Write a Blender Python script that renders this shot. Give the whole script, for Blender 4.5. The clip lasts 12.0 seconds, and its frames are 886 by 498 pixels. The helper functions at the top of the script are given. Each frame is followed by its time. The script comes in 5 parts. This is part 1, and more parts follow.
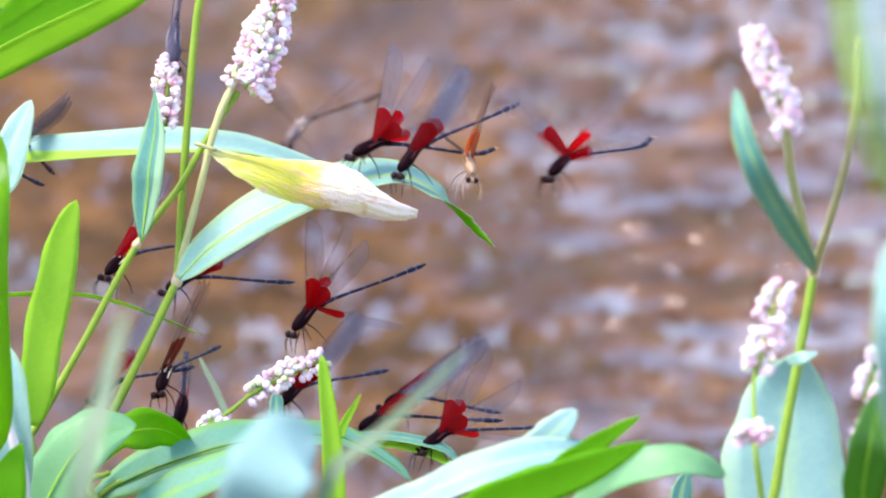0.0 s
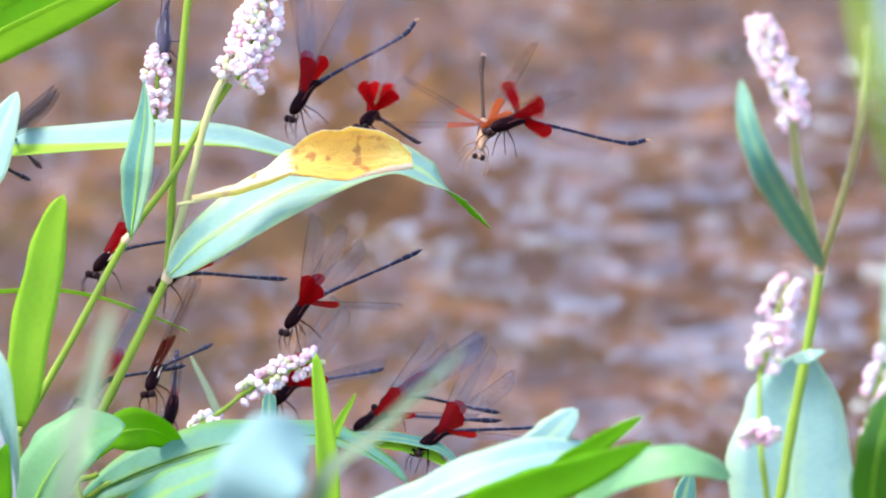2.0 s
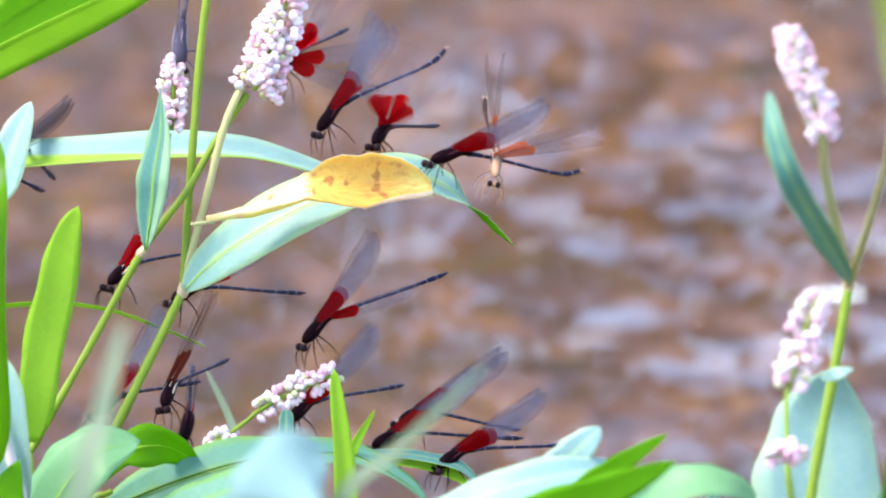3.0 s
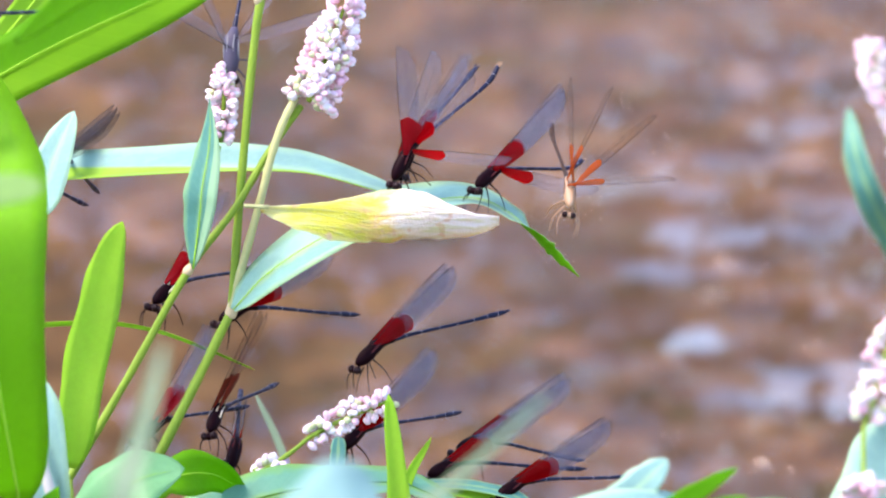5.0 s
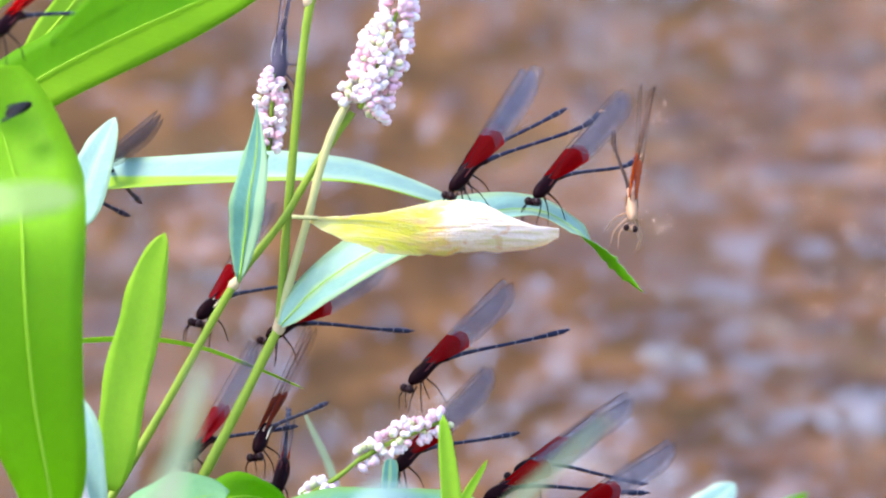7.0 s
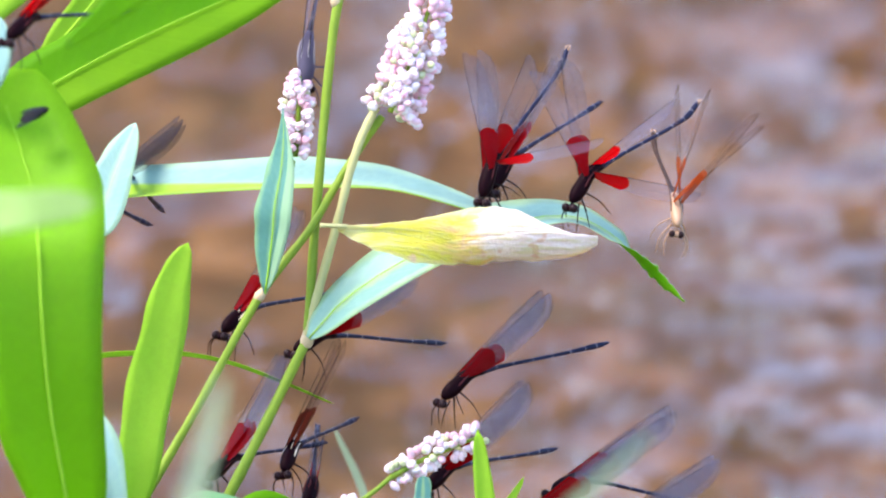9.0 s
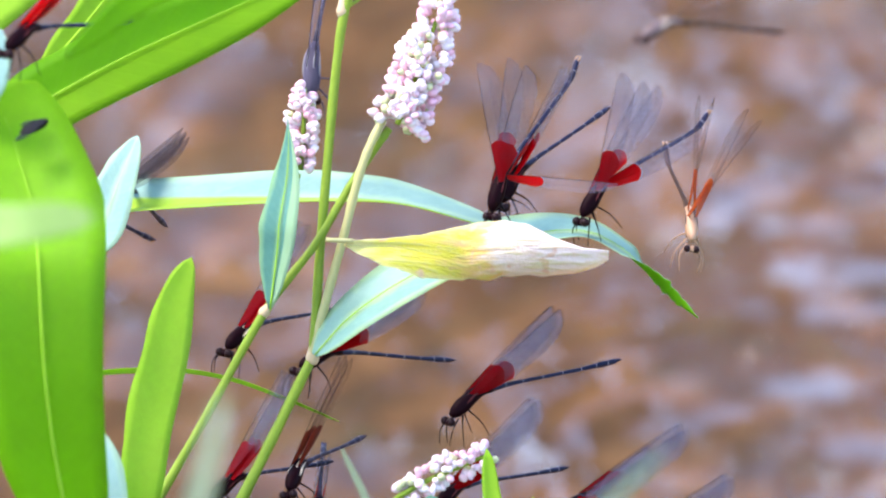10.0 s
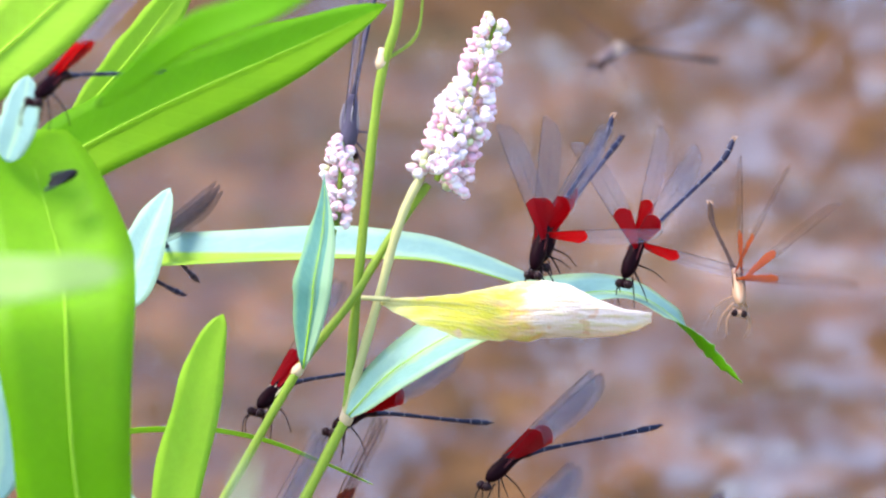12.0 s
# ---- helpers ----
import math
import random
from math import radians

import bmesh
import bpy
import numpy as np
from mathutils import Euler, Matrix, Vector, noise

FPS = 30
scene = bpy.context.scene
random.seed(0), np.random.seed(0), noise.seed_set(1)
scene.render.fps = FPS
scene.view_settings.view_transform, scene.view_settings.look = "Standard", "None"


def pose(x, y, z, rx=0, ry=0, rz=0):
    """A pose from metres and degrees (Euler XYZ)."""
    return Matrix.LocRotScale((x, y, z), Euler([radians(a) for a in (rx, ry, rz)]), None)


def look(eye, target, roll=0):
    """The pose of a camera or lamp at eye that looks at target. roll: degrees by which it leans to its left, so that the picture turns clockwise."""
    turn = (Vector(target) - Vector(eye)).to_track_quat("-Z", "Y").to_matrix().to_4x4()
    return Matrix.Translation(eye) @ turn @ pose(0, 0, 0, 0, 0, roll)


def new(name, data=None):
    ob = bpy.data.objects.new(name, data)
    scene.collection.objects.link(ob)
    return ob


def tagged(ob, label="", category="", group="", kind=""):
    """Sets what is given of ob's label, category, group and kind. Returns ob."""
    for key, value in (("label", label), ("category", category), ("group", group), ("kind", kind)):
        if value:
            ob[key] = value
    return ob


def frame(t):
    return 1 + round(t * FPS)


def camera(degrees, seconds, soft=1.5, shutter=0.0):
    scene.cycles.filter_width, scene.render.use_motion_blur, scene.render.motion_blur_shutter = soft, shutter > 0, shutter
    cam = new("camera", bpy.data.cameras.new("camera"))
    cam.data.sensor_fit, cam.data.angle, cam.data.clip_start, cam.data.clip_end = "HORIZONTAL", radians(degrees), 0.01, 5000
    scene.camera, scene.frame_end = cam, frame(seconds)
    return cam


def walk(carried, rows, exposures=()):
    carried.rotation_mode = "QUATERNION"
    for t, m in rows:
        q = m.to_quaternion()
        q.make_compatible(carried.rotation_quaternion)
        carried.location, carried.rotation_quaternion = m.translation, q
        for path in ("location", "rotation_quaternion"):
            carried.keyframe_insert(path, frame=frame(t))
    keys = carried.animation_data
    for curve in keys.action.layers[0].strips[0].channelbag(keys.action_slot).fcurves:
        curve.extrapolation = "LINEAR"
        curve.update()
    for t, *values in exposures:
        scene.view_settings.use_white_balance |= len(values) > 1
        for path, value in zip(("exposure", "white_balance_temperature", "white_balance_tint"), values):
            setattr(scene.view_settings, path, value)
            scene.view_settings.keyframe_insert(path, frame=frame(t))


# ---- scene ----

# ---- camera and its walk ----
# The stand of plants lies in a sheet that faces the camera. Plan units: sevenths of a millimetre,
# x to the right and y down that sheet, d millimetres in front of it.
TILT, FAR, UNIT = radians(18), 3.0, 1 / 7000
HEART = Vector((0, 0, 0.36))
RIGHT = Vector((1, 0, 0))
UP = Vector((0, math.sin(TILT), math.cos(TILT)))
NEAR = Vector((0, -math.cos(TILT), math.sin(TILT)))


def P(x, y, d=0.0):
    k = (FAR - d / 1000) / FAR * UNIT
    return HEART + RIGHT * ((x - 784) * k) + UP * ((441 - y) * k) + NEAR * (d / 1000)


cam = camera(2 * math.degrees(math.atan(784 * UNIT / FAR)), 12.0, soft=2.2, shutter=0.5)
# seconds, nearness, roll, and the middle of the view on the sheet
PATH = (
    (0.0, 0.9651, -0.07, 792.8, 446.7),
    (0.5, 0.9736, -0.32, 807.3, 460.2),
    (1.0, 0.9742, -0.24, 819.0, 443.6),
    (1.5, 0.9874, -0.03, 812.0, 455.7),
    (2.0, 0.9899, -0.10, 798.3, 454.6),
    (2.5, 1.0000, 0.00, 784.0, 441.0),
    (3.0, 1.0085, 0.07, 761.4, 429.6),
    (3.2, 1.0076, 0.05, 743.2, 439.9),
    (4.8, 1.0494, 0.31, 658.3, 401.1),
    (5.0, 1.0564, 0.56, 658.4, 395.6),
    (5.5, 1.0680, 0.82, 635.0, 374.9),
    (6.0, 1.0756, 0.49, 604.2, 364.1),
    (6.5, 1.0912, 0.51, 574.5, 368.4),
    (7.0, 1.1044, 0.63, 566.2, 375.2),
    (8.8, 1.1430, 0.42, 525.1, 358.9),
    (9.0, 1.1476, 0.30, 513.6, 361.9),
    (9.5, 1.1639, 0.61, 509.7, 352.2),
    (10.0, 1.1702, 0.23, 500.8, 339.5),
    (10.5, 1.1796, 0.29, 471.4, 327.5),
    (11.0, 1.1881, 0.86, 470.7, 285.7),
    (11.5, 1.1916, 0.59, 461.1, 274.4),
    (12.0, 1.2006, 0.93, 442.0, 252.7),
)
walk(cam, [(t, look(HEART + NEAR * (FAR / s), P(x, y), roll)) for t, s, roll, x, y in PATH], exposures=((0, 2.35, 7250, 27),))

# ---- world, sun, exposure ----
SUN_UP, SUN_ROUND = radians(60), radians(-95)
world = bpy.data.worlds.new("sky")
scene.world = world
world.use_nodes = True
wn = world.node_tree.nodes
sky = wn.new("ShaderNodeTexSky")
sky.sky_type, sky.sun_disc = "NISHITA", False
sky.sun_elevation, sky.sun_rotation = SUN_UP, SUN_ROUND
sky.air_density, sky.dust_density, sky.ozone_density = 1.0, 0.3, 4.2
wn["Background"].inputs["Strength"].default_value = 0.15
world.node_tree.links.new(sky.outputs[0], wn["Background"].inputs[0])
sun = new("sun", bpy.data.lights.new("sun", "SUN"))
sun.data.energy, sun.data.angle, sun.data.color = 1.5, radians(25), (1, 0.94, 0.86)
SUN_FROM = Vector((math.sin(SUN_ROUND) * math.cos(SUN_UP), math.cos(SUN_ROUND) * math.cos(SUN_UP), math.sin(SUN_UP)))
sun.matrix_basis = look(SUN_FROM * 20, (0, 0, 0))

# ---- materials ----


class Nodes:
    """A material's node tree, with short calls."""

    def __init__(self, name):
        self.mat = bpy.data.materials.new(name)
        self.mat.use_nodes = True
        self.n, self.l = self.mat.node_tree.nodes, self.mat.node_tree.links
        self.n.clear()
        self.out = self.n.new("ShaderNodeOutputMaterial")

    def add(self, kind, **inputs):
        node = self.n.new("ShaderNode" + kind)
        for key, value in inputs.items():
            self.put(node.inputs[key.replace("_", " ")], value)
        return node

    def put(self, socket, value):
        if isinstance(value, bpy.types.NodeSocket):
            self.l.new(value, socket)
        elif isinstance(value, (tuple, list)) and len(value) == 3 and socket.type == "RGBA":
            socket.default_value = (*value, 1)
        else:
            socket.default_value = value

    def noise(self, coords, scale, detail=4.0, rough=0.55):
        return self.add("TexNoise", Vector=coords, Scale=scale, Detail=detail, Roughness=rough).outputs["Fac"]

    def ramp(self, fac, *stops):
        r = self.add("ValToRGB", Fac=fac)
        e = r.color_ramp.elements
        while len(e) < len(stops):
            e.new(0.5)
        for el, (p, c) in zip(e, stops):
            el.position, el.color = p, (*c, 1) if len(c) == 3 else c
        return r.outputs["Color"]

    def mix(self, fac, a, b, how="MIX"):
        m = self.n.new("ShaderNodeMix")
        m.data_type, m.blend_type = "RGBA", how
        for i, v in ((0, fac), (6, a), (7, b)):
            self.put(m.inputs[i], v)
        return m.outputs[2]

    def math(self, how, a, b=0.0):
        m = self.n.new("ShaderNodeMath")
        m.operation = how
        self.put(m.inputs[0], a), self.put(m.inputs[1], b)
        return m.outputs[0]

    def bump(self, height, strength, distance=0.001):
        return self.add("Bump", Height=height, Strength=strength, Distance=distance).outputs["Normal"]

    def finish(self, shader):
        self.l.new(shader, self.out.inputs["Surface"])
        return self.mat


def leaf_material(name, low, high, glow, share=0.4, gloss=0.45, veins=0.5, edge=None, hem=None):
    k = Nodes(name)
    obj = k.add("TexCoord").outputs["Object"]
    uv = k.add("TexCoord").outputs["UV"]
    sep = k.add("SeparateXYZ", Vector=uv)
    along, across = sep.outputs["X"], k.math("ABSOLUTE", k.math("SUBTRACT", sep.outputs["Y"], 0.5))
    stripe = k.math("SINE", k.math("MULTIPLY", k.math("SUBTRACT", along, k.math("MULTIPLY", across, 0.22)), 120))
    vein = k.math("POWER", k.math("MAXIMUM", stripe, 0.0), 10)
    blotch = k.noise(obj, 180, 3)
    grain = k.noise(obj, 2400, 2)
    broad_mark = k.ramp(k.noise(obj, 60, 3), (0.35, (0, 0, 0)), (0.7, (1, 1, 1)))
    col = k.mix(k.math("MULTIPLY", k.math("ADD", blotch, k.math("MULTIPLY", grain, 0.4)), 0.72), low, high)
    col = k.mix(k.math("MULTIPLY", broad_mark, 0.3), col, tuple(c * 0.62 for c in low))
    col = k.mix(k.math("MULTIPLY", k.math("MULTIPLY", vein, blotch), 0.2 * veins), col, (0.55, 0.75, 0.3))
    mottle = k.ramp(k.noise(obj, 620, 3, 0.6), (0.38, (0, 0, 0)), (0.66, (1, 1, 1)))
    col = k.mix(k.math("MULTIPLY", mottle, 0.22), col, tuple(c * 0.66 for c in low))
    if edge:
        rim = k.math("ADD", across, k.math("MULTIPLY", k.math("SUBTRACT", blotch, 0.5), 0.22))
        col = k.mix(k.ramp(rim, (0.34, (0, 0, 0)), (0.50, (0.85, 0.85, 0.85))), col, edge)
        col = k.mix(k.ramp(rim, (0.02, (0.75, 0.75, 0.75)), (0.12, (0, 0, 0))), col, edge)
    lit = k.mix(blotch, glow, tuple(c * 0.75 for c in glow))
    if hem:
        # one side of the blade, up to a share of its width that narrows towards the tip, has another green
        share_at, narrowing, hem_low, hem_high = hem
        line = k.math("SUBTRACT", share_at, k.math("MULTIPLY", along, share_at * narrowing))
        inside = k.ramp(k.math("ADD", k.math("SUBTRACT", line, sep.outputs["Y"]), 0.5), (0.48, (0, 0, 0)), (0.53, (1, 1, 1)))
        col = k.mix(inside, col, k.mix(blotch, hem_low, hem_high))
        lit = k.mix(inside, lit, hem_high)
    lit = k.mix(k.math("MULTIPLY", vein, 0.25 * veins), lit, tuple(min(1, c * 1.5) for c in glow))
    nrm = k.bump(k.math("ADD", k.math("MULTIPLY", vein, -0.25), k.math("MULTIPLY", grain, 0.5)), 0.35, 0.0003)
    p = k.add("BsdfPrincipled", Base_Color=col, Roughness=k.math("ADD", 0.62 - gloss * 0.5, k.math("MULTIPLY", blotch, 0.12)), Normal=nrm)
    p.inputs["Specular IOR Level"].default_value = gloss
    tr = k.add("BsdfTranslucent", Color=lit)
    return k.finish(blend(k, share, p.outputs[0], tr.outputs[0]))


def blend(k, fac, a, b):
    m = k.n.new("ShaderNodeMixShader")
    k.put(m.inputs[0], fac), k.l.new(a, m.inputs[1]), k.l.new(b, m.inputs[2])
    return m.outputs[0]


def plain_material(name, low, high, rough=0.5, metal=0.0, scale=900, spec=0.5, bump=0.2, random_tint=None):
    k = Nodes(name)
    obj = k.add("TexCoord").outputs["Object"]
    n1, n2 = k.noise(obj, scale, 3), k.noise(obj, scale * 0.18, 2)
    col = k.mix(k.math("MULTIPLY", k.math("ADD", n1, n2), 0.5), low, high)
    if random_tint:
        col = k.mix(k.ramp(k.add("ObjectInfo").outputs["Random"], (0.25, (0, 0, 0)), (0.95, (1, 1, 1))), col, random_tint)
    p = k.add("BsdfPrincipled", Base_Color=col, Roughness=rough, Metallic=metal, Normal=k.bump(n1, bump, 0.0002))
    p.inputs["Specular IOR Level"].default_value = spec
    return k.finish(p.outputs[0])


GREEN = leaf_material("fresh_leaf", (0.075, 0.30, 0.003), (0.135, 0.44, 0.006), (0.22, 0.72, 0.004), 0.5, 0.14, 0.12)
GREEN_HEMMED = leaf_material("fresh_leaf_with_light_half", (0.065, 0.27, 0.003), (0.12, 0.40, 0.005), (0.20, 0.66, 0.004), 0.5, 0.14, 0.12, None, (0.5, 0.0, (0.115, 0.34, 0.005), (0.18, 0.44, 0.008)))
LIME = leaf_material("young_leaf", (0.25, 0.52, 0.02), (0.37, 0.68, 0.05), (0.40, 0.78, 0.02), 0.45, 0.25, 0.1)
TEAL = leaf_material("glaucous_leaf", (0.055, 0.26, 0.20), (0.12, 0.37, 0.30), (0.10, 0.40, 0.22), 0.3, 0.35, 0.4, (0.30, 0.52, 0.20))
TEAL_HEMMED = leaf_material("glaucous_leaf_with_pale_side", (0.055, 0.26, 0.20), (0.12, 0.37, 0.30), (0.10, 0.40, 0.22), 0.3, 0.35, 0.4, (0.22, 0.46, 0.20), (0.40, 0.5, (0.22, 0.44, 0.24), (0.30, 0.52, 0.30)))
PALE = leaf_material("pale_waxy_leaf", (0.20, 0.43, 0.37), (0.285, 0.535, 0.475), (0.24, 0.54, 0.40), 0.25, 0.5, 0.4, (0.38, 0.62, 0.36))
PALE_HEMMED = leaf_material("pale_waxy_leaf_with_green_hem", (0.20, 0.43, 0.37), (0.285, 0.535, 0.475), (0.24, 0.54, 0.40), 0.25, 0.5, 0.4, (0.38, 0.62, 0.36), (0.90, 0.93, (0.22, 0.46, 0.02), (0.34, 0.58, 0.05)))
ARCH = leaf_material("arching_waxy_leaf", (0.16, 0.39, 0.31), (0.25, 0.51, 0.43), (0.22, 0.54, 0.36), 0.28, 0.45, 0.4, (0.40, 0.62, 0.26))
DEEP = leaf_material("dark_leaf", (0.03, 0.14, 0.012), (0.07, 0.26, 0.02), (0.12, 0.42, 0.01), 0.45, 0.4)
HAY = leaf_material("pale_grass", (0.26, 0.38, 0.22), (0.36, 0.48, 0.30), (0.34, 0.50, 0.26), 0.35, 0.3, 0.2)
MINT = leaf_material("mint_leaf", (0.12, 0.38, 0.13), (0.22, 0.52, 0.24), (0.18, 0.55, 0.16), 0.35, 0.4, 0.2)
MID = leaf_material("broad_leaf", (0.135, 0.40, 0.004), (0.20, 0.51, 0.008), (0.33, 0.78, 0.006), 0.5, 0.25, 0.1)
AQUA = leaf_material("blue_green_leaf", (0.10, 0.35, 0.21), (0.17, 0.46, 0.30), (0.15, 0.46, 0.20), 0.3, 0.3, 0.3, (0.20, 0.46, 0.08))
HAZY = leaf_material("matt_grey_green_leaf", (0.19, 0.38, 0.34), (0.26, 0.46, 0.42), (0.2, 0.42, 0.34), 0.25, 0.08, 0.1)
RIB = plain_material("leaf_rib", (0.22, 0.50, 0.02), (0.30, 0.58, 0.05), 0.6, 0, 900, 0.1)
# colour of the blade that stands in for the broad leaf's sheen
SHEEN_LIME = leaf_material("pale_sheen_leaf", (0.22, 0.42, 0.10), (0.30, 0.50, 0.16), (0.30, 0.50, 0.12), 0.35, 0.1, 0.1)
PALE_RIB = plain_material("pale_leaf_rib", (0.34, 0.58, 0.26), (0.44, 0.66, 0.36), 0.6, 0, 900, 0.1)
STEM = plain_material("green_stem", (0.10, 0.21, 0.012), (0.24, 0.36, 0.03), 0.5, 0, 900, 0.25)
STRAW = plain_material("pinkish_stem", (0.33, 0.35, 0.11), (0.48, 0.46, 0.20), 0.5)
PALE_STEM = plain_material("pale_stalk", (0.46, 0.44, 0.38), (0.62, 0.58, 0.52), 0.6, 0, 500, 0.2)
NODE = plain_material("stem_sheath", (0.42, 0.32, 0.16), (0.58, 0.46, 0.28), 0.6)
BUD = plain_material("flower_bud", (0.70, 0.62, 0.62), (0.88, 0.83, 0.83), 0.55, 0, 600, 0.3, 0.1, (0.76, 0.42, 0.48))
BUD_GREEN = plain_material("green_bud", (0.40, 0.46, 0.20), (0.60, 0.62, 0.36), 0.5)
BODY = plain_material("dark_red_body", (0.002, 0.001, 0.0015), (0.013, 0.001, 0.003), 0.5, 0, 420, 0.04)
SLATE = plain_material("slate_grey_body", (0.035, 0.032, 0.05), (0.09, 0.08, 0.12), 0.55, 0, 420, 0.2)
STRIPE = plain_material("dull_red_stripe", (0.04, 0.006, 0.008), (0.08, 0.014, 0.014), 0.7, 0, 700, 0.15)
CREAM = plain_material("cream_stripe", (0.52, 0.44, 0.30), (0.66, 0.58, 0.44), 0.6, 0, 700, 0.15)
TAIL = plain_material("blue_black_abdomen", (0.004, 0.005, 0.009), (0.012, 0.018, 0.055), 0.34, 0.0, 700, 0.16)
RING = plain_material("pale_ring", (0.13, 0.13, 0.14), (0.24, 0.24, 0.25), 0.5)
EYE = plain_material("compound_eye", (0.006, 0.002, 0.002), (0.02, 0.005, 0.005), 0.35, 0, 2500, 0.15)
LEG = plain_material("dark_leg", (0.003, 0.003, 0.003), (0.012, 0.009, 0.009), 0.5, 0, 900, 0.08)
TAN = plain_material("tan_body", (0.24, 0.13, 0.06), (0.42, 0.27, 0.15), 0.5, 0, 420)
TAN_TAIL = plain_material("brown_abdomen", (0.018, 0.010, 0.006), (0.06, 0.034, 0.02), 0.5, 0, 420, 0.1)
DUSK = plain_material("dusky_body", (0.05, 0.03, 0.025), (0.16, 0.11, 0.10), 0.5, 0, 420)


def wing_material(name, colour, glow, alpha, share=0.4, sheen=0.3):
    k = Nodes(name)
    obj = k.add("TexCoord").outputs["Object"]
    cells = k.n.new("ShaderNodeTexVoronoi")
    cells.feature = "DISTANCE_TO_EDGE"
    k.put(cells.inputs["Vector"], obj), k.put(cells.inputs["Scale"], 1300.0)
    net = k.ramp(cells.outputs["Distance"], (0.03, (1, 1, 1)), (0.10, (0, 0, 0)))
    fade = k.noise(obj, 260, 2)
    col = k.mix(fade, colour, tuple(c * 0.7 for c in colour))
    p = k.add("BsdfPrincipled", Base_Color=k.mix(k.math("MULTIPLY", net, 0.5), col, tuple(c * 0.3 for c in colour)), Roughness=0.2, Normal=k.bump(k.noise(obj, 420, 2), 0.5, 0.0006))
    p.inputs["Specular IOR Level"].default_value = sheen
    tr = k.add("BsdfTranslucent", Color=glow)
    clear = k.add("BsdfTransparent", Color=(1, 1, 1))
    solid = blend(k, share, p.outputs[0], tr.outputs[0])
    return k.finish(blend(k, k.math("MINIMUM", k.math("ADD", alpha, k.math("MULTIPLY", net, 0.15)), 1.0), clear.outputs[0], solid))


RED_WING = wing_material("ruby_wing_base", (0.20, 0.0010, 0.002), (0.74, 0.002, 0.004), 0.96, 0.42, 0.08)
SMOKE_WING = wing_material("smoky_wing_membrane", (0.13, 0.13, 0.18), (0.32, 0.32, 0.44), 0.23, 0.45, 0.8)
AMBER_WING = wing_material("amber_wing_base", (0.40, 0.06, 0.006), (0.60, 0.10, 0.01), 0.75)
RUST_WING = wing_material("rusty_wing_base", (0.12, 0.014, 0.008), (0.26, 0.03, 0.012), 0.9, 0.4, 0.1)
# shade put into the wing colour, mainly for damselflies behind the pale leaf
SHADED_WING = wing_material("shaded_folded_wing", (0.05, 0.05, 0.06), (0.08, 0.08, 0.10), 0.45)
BROWN_WING = wing_material("brown_wing_membrane", (0.14, 0.07, 0.05), (0.24, 0.12, 0.07), 0.15)


def bed_material():
    k = Nodes("stream_bed")
    obj = k.add("TexCoord").outputs["Object"]
    warp = k.add("Mapping", Vector=obj, Scale=(1.0, 0.8, 1.0)).outputs[0]
    stones = k.n.new("ShaderNodeTexVoronoi")
    k.put(stones.inputs["Vector"], warp), k.put(stones.inputs["Scale"], 58.0)
    pick = k.add("SeparateXYZ", Vector=stones.outputs["Color"]).outputs["X"]
    big, mid, small = k.noise(warp, 9, 3), k.noise(warp, 60, 4), k.noise(obj, 120, 4)
    col = k.ramp(k.math("MULTIPLY", k.math("ADD", pick, k.math("MULTIPLY", mid, 1.2)), 0.45), (0.24, (0.034, 0.022, 0.010)), (0.40, (0.096, 0.062, 0.029)), (0.57, (0.196, 0.132, 0.066)), (0.72, (0.310, 0.224, 0.126)))
    col = k.mix(k.ramp(big, (0.40, (0, 0, 0)), (0.66, (0.7, 0.7, 0.7))), col, (0.066, 0.046, 0.024))
    col = k.mix(k.math("MULTIPLY", small, 0.35), col, (0.045, 0.032, 0.022))
    high = k.ramp(k.math("ADD", k.add("SeparateXYZ", Vector=obj).outputs["Z"], k.math("MULTIPLY", mid, 0.04)), (0.03, (0, 0, 0)), (0.09, (1, 1, 1)))
    soil = k.mix(k.ramp(k.noise(obj, 2.5, 5), (0.42, (0, 0, 0)), (0.62, (1, 1, 1))), (0.075, 0.048, 0.028), (0.05, 0.085, 0.018))
    col = k.mix(high, col, k.mix(k.math("MULTIPLY", small, 0.6), soil, (0.03, 0.03, 0.012)))
    p = k.add("BsdfPrincipled", Base_Color=col, Roughness=0.8, Normal=k.bump(k.math("ADD", mid, small), 0.6, 0.02))
    return k.finish(p.outputs[0])


